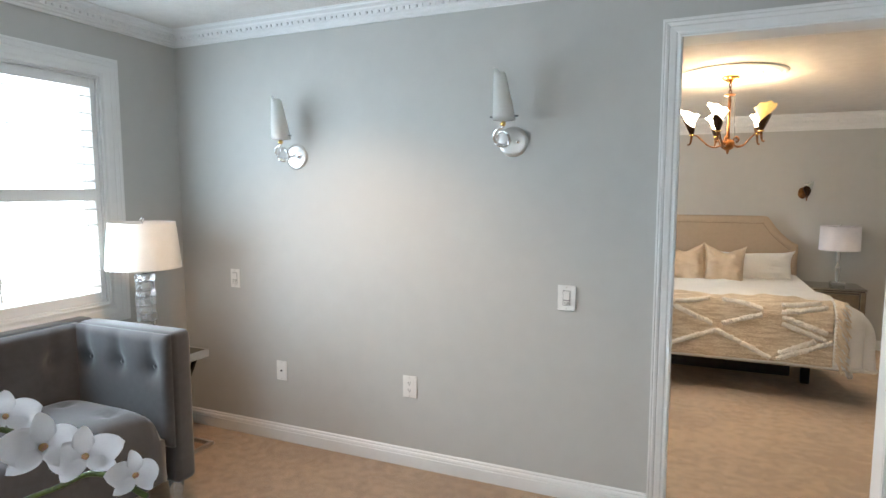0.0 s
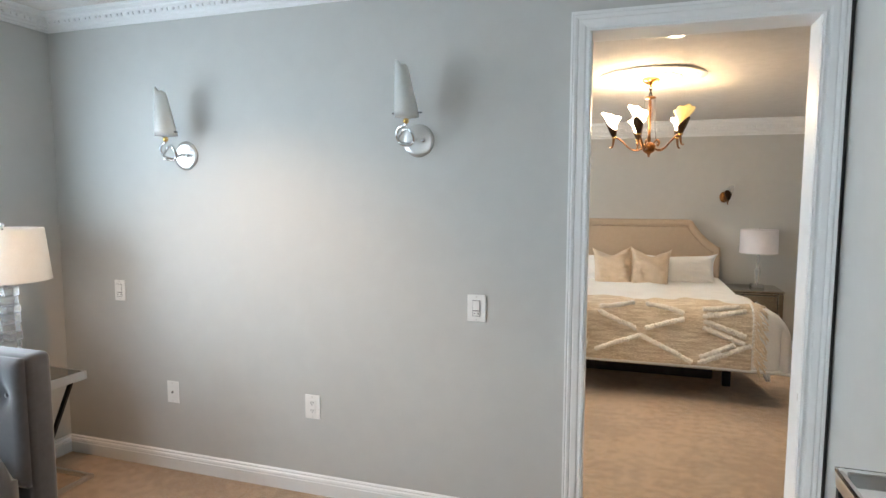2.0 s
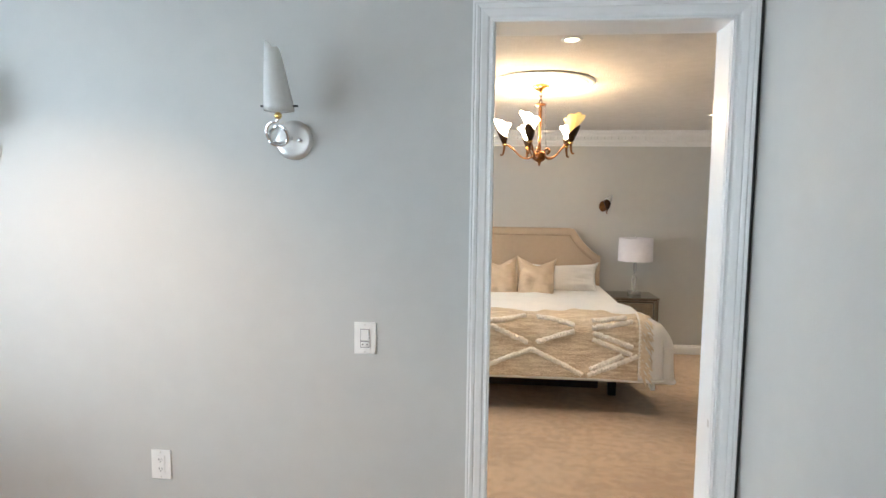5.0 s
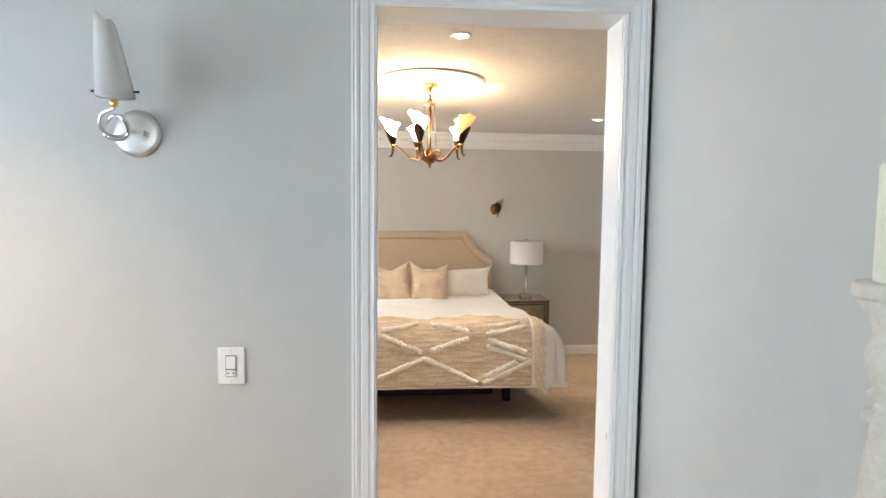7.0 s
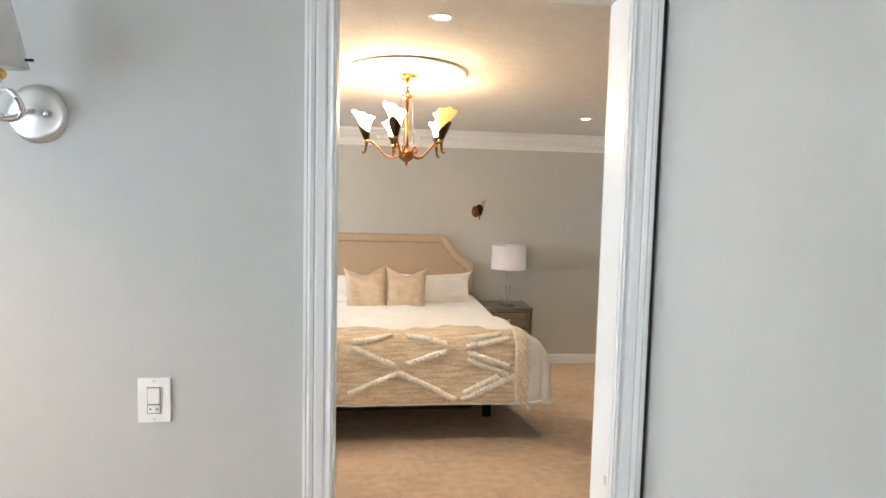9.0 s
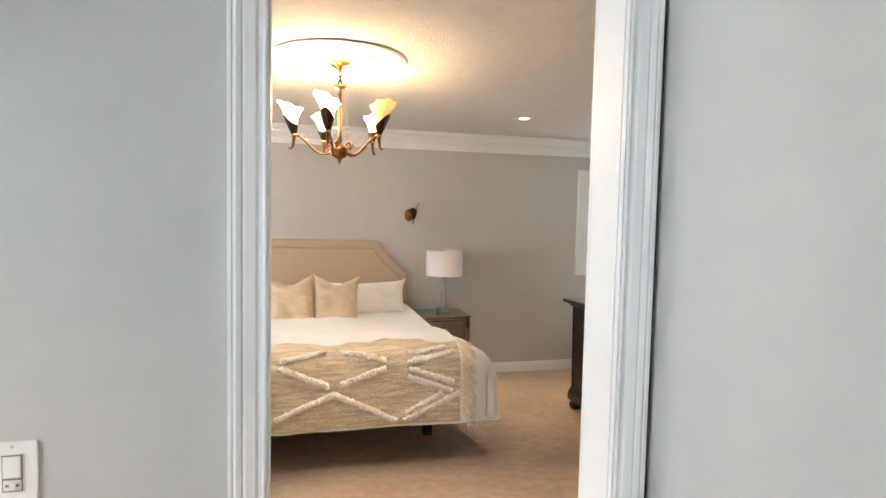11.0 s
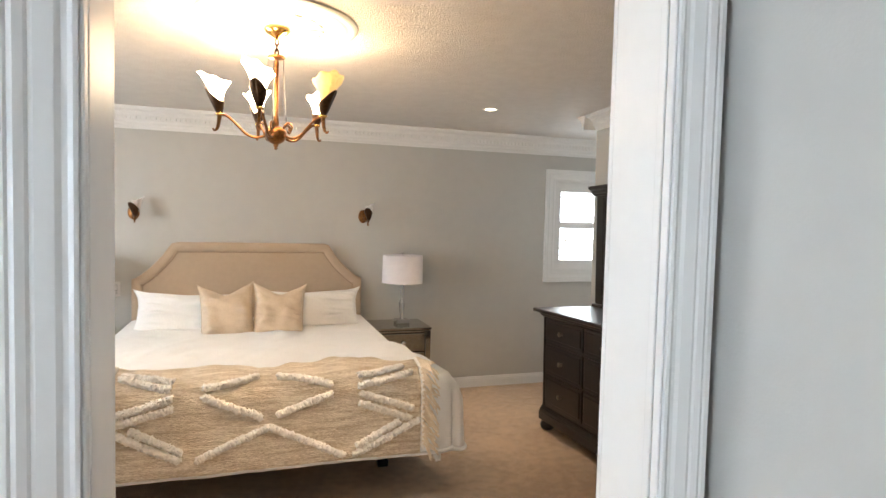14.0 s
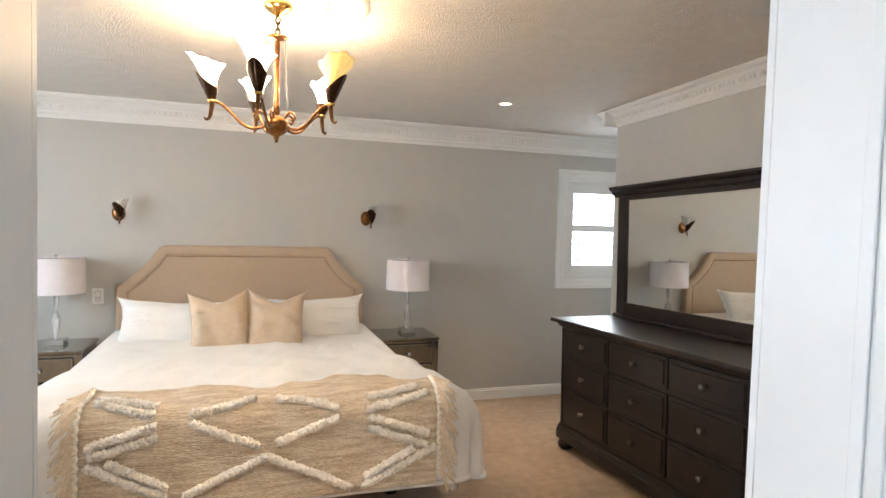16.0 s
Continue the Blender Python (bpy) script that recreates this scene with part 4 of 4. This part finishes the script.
# ---- pillows ----
def pillow(name, x, y, z, w, h, d, mat, label, cat, group, lean=20, roll=0, chop=0.0, seed=0.0):
    b = pillow_mesh(w, h, d, 34, 3.0, 0.02, seed)
    for v in b.verts:
        u, s = v.co.x / (w / 2), v.co.y / (h / 2)
        v.co.y -= chop * math.exp(-(u / 0.45) ** 2) * max(0, s) ** 2
        v.co.y += 0.11 * h * (abs(u) ** 5) * (1 if s > 0 else -1) * abs(s)
        v.co.x *= 1 - 0.13 * (1 - abs(s) ** 3) * abs(u)
        v.co.z += 0.006 * noise.noise((v.co.x * 9 + seed, v.co.y * 9, seed)) * (1 - abs(u) ** 4)
        crease = abs(noise.noise((u * 1.1 + seed, s * 4.2 + 0.6 * u, seed * 3)))
        v.co.z += math.copysign(0.075 * crease * abs(u) ** 1.5 * (1 - u ** 8) * (1 - s ** 8), v.co.z)
    t = thing(name, (x, y, z), label, cat, group)
    p = part("cover", b, mat, t, "", True)
    p.matrix_basis = pose(0, 0, h / 2 * math.cos(radians(lean)), 90 - lean, roll, 0)
    seam = []
    n = 22
    for k in range(n):
        seam.append((-1 + 2 * k / n, -1))
    for k in range(n):
        seam.append((1, -1 + 2 * k / n))
    for k in range(n):
        seam.append((1 - 2 * k / n, 1))
    for k in range(n):
        seam.append((-1, 1 - 2 * k / n))
    pts = []
    for u, s in seam:
        yy = s * h / 2 - chop * math.exp(-(u / 0.45) ** 2) * max(0, s) ** 2 + 0.11 * h * (abs(u) ** 5) * (1 if s > 0 else -1) * abs(s)
        xx = u * w / 2 * (1 - 0.13 * (1 - abs(s) ** 3) * abs(u))
        pts.append((xx, yy, 0))
    e = part("seam", tube(pts, 0.004, 6, closed=True), mat, p, "", True)
    return t


pillow("pillow", -0.34, 6.56, 0.555, 0.76, 0.285, 0.20, COTTON, "plump white cotton pillow against the headboard", "pillow", "white pillows", 28, 2, 0.01, 1.0)
pillow("pillow", 0.50, 6.56, 0.555, 0.76, 0.295, 0.20, COTTON, "plump white cotton pillow against the headboard", "pillow", "white pillows", 28, -1, 0.01, 4.0)
pillow("cushion", -0.085, 6.33, 0.555, 0.37, 0.35, 0.17, CUSHION, "sand linen scatter cushion with a dented top", "cushion", "scatter cushions", 22, -4, 0.055, 2.0)
pillow("cushion", 0.255, 6.32, 0.555, 0.37, 0.35, 0.17, CUSHION, "sand linen scatter cushion with a dented top", "cushion", "scatter cushions", 22, 3, 0.055, 6.0)


# ---- nightstands and lamps ----
def nightstand(x):
    base = fz(6.775)
    t = thing("nightstand", (x, 6.775, base), "mirrored three-drawer nightstand with crystal knobs beside the bed", "nightstand", "mirrored nightstands")
    W, D, Z = 0.235, 0.21, 0.525 - base
    part("body", box(-W + 0.015, W - 0.015, -D + 0.015, D, 0.14, Z - 0.02, 0.003), SMOKED, t)
    part("top", box(-W, W, -D, D, Z - 0.02, Z, 0.004), SMOKED, t, "mirrored top")
    for s in (-1, 1):
        part("side_rail", box(s * (W - 0.028) - 0.022, s * (W - 0.028) + 0.022, -D + 0.003, -D + 0.015, 0.14, Z - 0.024, 0.003), SMOKED, t)
        for y in (-D + 0.03, D - 0.03):
            part("leg", box(s * (W - 0.035) - 0.018, s * (W - 0.035) + 0.018, y - 0.018, y + 0.018, 0, 0.139, 0.003), BLACK, t)
    part("top_rail", box(-W + 0.052, W - 0.052, -D + 0.003, -D + 0.015, Z - 0.040, Z - 0.024, 0.003), SMOKED, t)
    for k in range(3):
        z1 = Z - 0.045 - k * 0.150
        d = part("drawer", box(-W + 0.056, W - 0.056, -D - 0.006, -D + 0.014, z1 - 0.142, z1, 0.005), SMOKED, t)
        part("knob", lathe([(0, 0), (0.006, 0), (0.006, 0.008), (0.017, 0.014), (0.015, 0.022), (0.008, 0.026), (0, 0.026)], 8, pose(0, -D - 0.006, z1 - 0.070, 90)), CHROME, d, "faceted crystal knob")
    return t


nightstand(1.215)
nightstand(-1.123)


def bedside_lamp(x):
    t = thing("table_lamp", (x, 6.82, 0.525), "table lamp with clear glass stem and white drum shade", "table lamp", "bedside lamps")
    part("foot", box(-0.056, 0.056, -0.056, 0.056, 0, 0.032, 0.004), GLASSY, t, "clear glass block foot")
    part("stem", lathe([(0, 0.032), (0.012, 0.032), (0.014, 0.045), (0.026, 0.15), (0.026, 0.165), (0.010, 0.20), (0.008, 0.21), (0.016, 0.24), (0.017, 0.30), (0.008, 0.335), (0, 0.335)], 8), GLASSY, t, "faceted clear stem")
    part("socket", lathe([(0.006, 0.335), (0.013, 0.335), (0.013, 0.375), (0.006, 0.375)], 14), CHROME, t, "", True)
    part("shade", lathe([(0.168, 0.335), (0.165, 0.563), (0.162, 0.563), (0.165, 0.335)], 44), SHADE_WHITE, t, "white drum shade", True)
    part("spider", tube([(-0.161, 0, 0.557), (0.161, 0, 0.557)], 0.002, 6), CHROME, t)
    part("finial", lathe([(0, 0.557), (0.004, 0.557), (0.004, 0.570), (0.009, 0.577), (0.005, 0.586), (0, 0.588)], 12), CHROME, t, "", True)


bedside_lamp(1.262)
bedside_lamp(-1.10)


# ---- bedroom sconces and chandelier ----
def calyx(height, r0, r1, mat, name, parent, lean=0.0, label=""):
    """Bronze leaf cup with a long pointed side."""
    def fn(u, v):
        a = 2 * math.pi * u
        h = height * (0.42 + 0.58 * (0.5 + 0.5 * math.cos(a)) ** 1.8)
        r = r0 + (r1 - r0) * v ** 0.8
        return Vector((r * math.cos(a) + lean * v * h, r * math.sin(a), v * h))
    return part(name, sheet(fn, 24, 8, 0.002), mat, parent, label, True)


def tulip(height, r0, r1, mat, name, parent, label, low=0.62):
    def fn(u, v):
        a = 2 * math.pi * u
        h = height * (low + (1 - low) * (0.5 + 0.5 * math.cos(a + 0.6)) ** 1.3 + 0.03 * math.sin(7 * a) * v)
        r = r0 + (r1 - r0) * (0.35 * v + 0.65 * v * v * v) + 0.003 * math.sin(7 * a) * v
        return Vector((r * math.cos(a), r * math.sin(a), v * h))
    return part(name, sheet(fn, 36, 10, 0.002), mat, parent, label, True)


def bedroom_sconce(x, z, turn):
    t = thing("wall_sconce", (x, FY, z), "antique bronze wall sconce with a small clear glass tulip", "wall sconce", "bedroom sconces")
    part("backplate", lathe([(0, 0), (0.040, 0), (0.042, 0.005), (0.037, 0.012), (0.018, 0.018), (0, 0.020)], 30, pose(0, 0, 0, 90), squash=(1, 1.35)), BRONZE, t, "oval bronze backplate", True)
    arm = smooth_path([(0, -0.015, 0), (0.004 * turn, -0.05, -0.03), (0.02 * turn, -0.085, -0.035), (0.035 * turn, -0.10, 0.0)])
    part("arm", tube(arm, 0.006, 8), BRONZE, t, "", True)
    c = calyx(0.115, 0.010, 0.034, LEAF, "leaf_cup", t, 0.2, "bronze leaf cup")
    c.matrix_basis = pose(0.03 * turn, -0.10, -0.03, 0, 12 * turn, 250)
    part("hook", tube(smooth_path([(0.03 * turn, -0.10, -0.03), (0.022 * turn, -0.10, -0.06), (0.024 * turn, -0.108, -0.075)]), 0.006, 8), BRONZE, t, "", True)
    g = tulip(0.115, 0.020, 0.040, FROST, "glass_shade", t, "small pale glass tulip")
    g.matrix_basis = pose(0.033 * turn, -0.10, 0.005, 0, 10 * turn, 60)


bedroom_sconce(-0.778, 1.39, 1)
bedroom_sconce(0.962, 1.40, 1)
CX, CY = 0.174, 4.84


def medallion():
    t = thing("ceiling_medallion", (CX, CY, cz(CY)), "round white plaster ceiling rose with moulded rings", "ceiling rose")
    t.scale = (0.955, 0.955, 0.7)
    part("disc", lathe([(0, 0), (0, -0.012), (0.09, -0.014), (0.105, -0.020), (0.12, -0.012), (0.24, -0.008), (0.255, -0.013), (0.272, -0.008), (0.292, -0.008), (0.302, -0.014), (0.316, -0.015), (0.322, -0.009), (0.334, -0.009), (0.342, -0.015), (0.358, -0.012), (0.368, -0.004), (0.372, 0)], 96), WHITE, t, "", True)
    for k in range(16):
        a = 2 * math.pi * k / 16
        b = pillow_mesh(0.09, 0.045, 0.016, 6)
        part("acanthus_leaf", b, WHITE, t, "", True).matrix_basis = pose(0.17 * math.cos(a), 0.17 * math.sin(a), -0.012, 0, 0, math.degrees(a))


medallion()


def chandelier():
    t = thing("chandelier", (CX, CY, 0), "antique bronze five-arm chandelier with glass lily shades", "chandelier")
    zc = cz(CY) - 0.016
    part("canopy", lathe([(0, zc), (0.055, zc), (0.058, zc - 0.008), (0.045, zc - 0.022), (0.018, zc - 0.038), (0.008, zc - 0.046), (0, zc - 0.05)], 32), GOLD, t, "polished brass canopy", True)
    for k, z in enumerate((zc - 0.060, zc - 0.082, zc - 0.104)):
        w = [(0.008 * math.cos(a), 0, z + 0.016 * math.sin(a)) for a in [2 * math.pi * i / 14 for i in range(14)]]
        l = part("chain_link", tube(w, 0.0034, 6, closed=True), LEAF, t, "", True)
        l.rotation_euler = (0, 0, radians(90 * (k % 2)))
    z1 = zc - 0.118
    part("top_ring", lathe([(0, z1), (0.010, z1 + 0.004), (0.034, z1 - 0.002), (0.038, z1 - 0.008), (0.030, z1 - 0.013), (0.010, z1 - 0.018), (0, z1 - 0.02)], 28), BRONZE, t, "", True)
    part("column", lathe([(0.007, z1 - 0.02), (0.009, z1 - 0.03), (0.009, 1.83), (0.013, 1.80), (0.010, 1.775), (0.012, 1.765)], 18), BRONZE, t, "", True)
    part("hub", lathe([(0, 1.785), (0.020, 1.782), (0.038, 1.772), (0.046, 1.757), (0.045, 1.735), (0.036, 1.717), (0.020, 1.706), (0.010, 1.702), (0.012, 1.696), (0.006, 1.690), (0.009, 1.684), (0, 1.676)], 28), BRONZE, t, "", True)
    for k in range(5):
        a = radians(180 + 72 * k)
        ca, sa = math.cos(a), math.sin(a)

        def at(r, z, ca=ca, sa=sa):
            return (r * ca, r * sa, z)
        arm = part("arm", tube(smooth_path([at(0.038, 1.742), at(0.080, 1.727), at(0.125, 1.740), at(0.170, 1.783), at(0.205, 1.812), at(0.232, 1.818)]), 0.0058, 10), BRONZE, t, "", True)
        part("scroll", tube(smooth_path([at(0.034, 1.735), at(0.040, 1.775), at(0.062, 1.795), at(0.082, 1.778), at(0.074, 1.760), at(0.064, 1.768)]), 0.0045, 8), BRONZE, arm, "", True)
        part("collar", lathe([(0.004, 1.812), (0.016, 1.814), (0.018, 1.819), (0.016, 1.824), (0.004, 1.826)], 16, pose(0.235 * ca, 0.235 * sa, 0)), GOLD, arm, "brass collar", True)
        part("hook", tube(smooth_path([at(0.235, 1.815), at(0.238, 1.785), at(0.244, 1.757), at(0.256, 1.748), at(0.262, 1.757)]), [0.010 - 0.0003 * i for i in range(25)], 8), BRONZE, arm, "", True)
        cup = calyx(0.115, 0.011, 0.034, LEAF, "leaf_cup", t, 0.12, "bronze leaf cup")
        cup.matrix_basis = pose(0.235 * ca, 0.235 * sa, 1.82, 0, 0, 0) @ pose(0, 0, 0, 0, 0, math.degrees(a)) @ pose(0, 0, 0, 0, 8, 0)
        sh = tulip(0.160, 0.016, 0.064, AMBER if k == 2 else LIT, "glass_shade", t, "unlit amber glass lily shade with a faint added glow" if k == 2 else "lit white glass lily shade", 0.60)
        sh.matrix_basis = pose(0.238 * ca, 0.238 * sa, 1.848, 0, 0, 0) @ pose(0, 0, 0, 0, 0, math.degrees(a)) @ pose(0, 0, 0, 0, 9, 0)
        part("wire", tube(smooth_path([at(0.036, z1 - 0.008), at(0.042, 1.92), at(0.052, 1.82), at(0.060, 1.772), at(0.085, 1.765)]), 0.0009, 5), BLACK, t, "thin dark wire")
        if k != 2:
            lamp("chandelier_bulb", "POINT", pose(CX + 0.25 * ca, CY + 0.25 * sa, 2.03), 5.5, (1.0, 0.60, 0.31), 0.04)


chandelier()
for x, y, watts, cone in ((0.268, 3.88, 135, 84), (1.70, 6.06, 120, 66)):
    lamp("downlight_beam", "SPOT", look((x, y, cz(y) - 0.014), (x, y, 0)), watts, (1.0, 0.80, 0.58), 0.03, blend=0.9, cone=cone)


# ---- dresser and mirror ----
DRESSER = pose(2.296, 5.039, fz(5.039), -1.776)   # stands square on the sloping floor


def dresser():
    t = thing("dresser", (0, 0, 0), "espresso-stained wooden dresser with nine drawers", "dresser")
    t.matrix_world = DRESSER
    X0, X1, Y, Z = -0.231, 0.231, 0.782, 0.862
    part("carcass", box(X0 + 0.012, X1, -Y, Y, 0.105, Z - 0.03, 0.004), ESPRESSO, t)
    part("cornice", extrude([(0, 0), (0.010, 0), (0.014, 0.006), (0.026, 0.012), (0.030, 0.022), (0.042, 0.028), (0.042, 0.034), (0, 0.034)], 2 * Y + 0.04, m=pose(X0 + 0.014, -Y - 0.02, Z - 0.060, 0, 0, 90)), ESPRESSO, t)
    for e in (-1, 1):
        part("end_cornice", box(X0 + 0.014, X1, e * (Y + 0.012) - 0.012, e * (Y + 0.012) + 0.012, Z - 0.052, Z - 0.027, 0.006), ESPRESSO, t)
    part("top", box(X0 - 0.058, X1 + 0.004, -Y - 0.058, Y + 0.058, Z - 0.026, Z, 0.008), ESPRESSO, t, "polished dark top")
    part("plinth", extrude([(0, 0), (0.032, 0), (0.032, 0.055), (0.024, 0.062), (0.022, 0.075), (0.012, 0.082), (0.010, 0.092), (0, 0.095)], 2 * Y + 0.03, m=pose(X0 + 0.014, -Y - 0.015, 0.068, 0, 0, 90)), ESPRESSO, t)
    part("end_plinth", box(X0 + 0.014, X1, Y, Y + 0.015, 0.068, 0.15, 0.004), ESPRESSO, t)
    for y in (-Y + 0.03, Y - 0.03):
        for x in (X0 + 0.03, X1 - 0.05):
            part("bun_foot", lathe([(0, 0), (0.036, 0), (0.048, 0.012), (0.052, 0.034), (0.044, 0.052), (0.033, 0.058), (0.040, 0.069), (0, 0.069)], 20, pose(x, y, 0)), ESPRESSO, t, "", True)
    for y in (-Y + 0.011, Y - 0.011):
        part("corner_stile", box(X0 + 0.002, X0 + 0.014, y - 0.010, y + 0.010, 0.165, Z - 0.062, 0.003), ESPRESSO, t)
    cw = (2 * Y - 0.05) / 3
    for c in range(3):
        for zk, h in ((0.716, 0.162), (0.512, 0.205), (0.292, 0.208)):
            y0 = -Y + 0.025 + c * cw + 0.006
            w = cw - 0.012
            d = part("drawer", box(X0 + 0.002, X0 + 0.014, y0, y0 + w, zk - h / 2, zk + h / 2, 0.003), ESPRESSO, t)
            part("raised_panel", box(X0 - 0.006, X0 + 0.003, y0 + 0.020, y0 + w - 0.020, zk - h / 2 + 0.020, zk + h / 2 - 0.020, 0.005), ESPRESSO, d)
            part("knob", lathe([(0, 0), (0.012, 0), (0.008, 0.006), (0.008, 0.014), (0.016, 0.018), (0.016, 0.024), (0.009, 0.030), (0, 0.031)], 16, pose(X0 - 0.006, y0 + w / 2, zk, 0, -90, 0)), PEWTER, d, "round dark nickel knob", True)


dresser()


def dresser_mirror():
    t = thing("dresser_mirror", (0, 0, 0), "large mirror in an espresso wooden frame on the dresser", "mirror")
    t.matrix_world = DRESSER @ pose(0.205, 0, 0.862)
    Y, H = 0.782, 0.885
    part("plinth", box(-0.032, 0.022, -Y - 0.02, Y + 0.02, 0, 0.024, 0.006), ESPRESSO, t)
    for s in (-1, 1):
        part("stile", box(-0.017, 0.02, s * (Y - 0.045) - 0.045, s * (Y - 0.045) + 0.045, 0.024, H - 0.066, 0.005), ESPRESSO, t)
    part("bottom_rail", box(-0.017, 0.02, -Y + 0.09, Y - 0.09, 0.024, 0.104, 0.005), ESPRESSO, t)
    part("top_rail", box(-0.017, 0.02, -Y + 0.09, Y - 0.09, H - 0.094, H - 0.066, 0.005), ESPRESSO, t)
    part("cornice", extrude([(0, 0), (0.030, 0), (0.034, 0.014), (0.044, 0.018), (0.046, 0.036), (0.064, 0.046), (0.072, 0.056), (0.072, 0.070), (0, 0.070)], 2 * Y + 0.13, m=pose(0.022, -Y - 0.065, H - 0.066, 0, 0, 90)), ESPRESSO, t)
    part("mirror_glass", box(-0.006, 0.0, -Y + 0.09, Y - 0.09, 0.104, H - 0.094), MIRROR, t, "clear mirror glass")
    for s in (-1, 1):
        part("inner_bead", box(-0.013, -0.004, s * (Y - 0.096) - 0.006, s * (Y - 0.096) + 0.006, 0.104, H - 0.094, 0.002), ESPRESSO, t)


dresser_mirror()
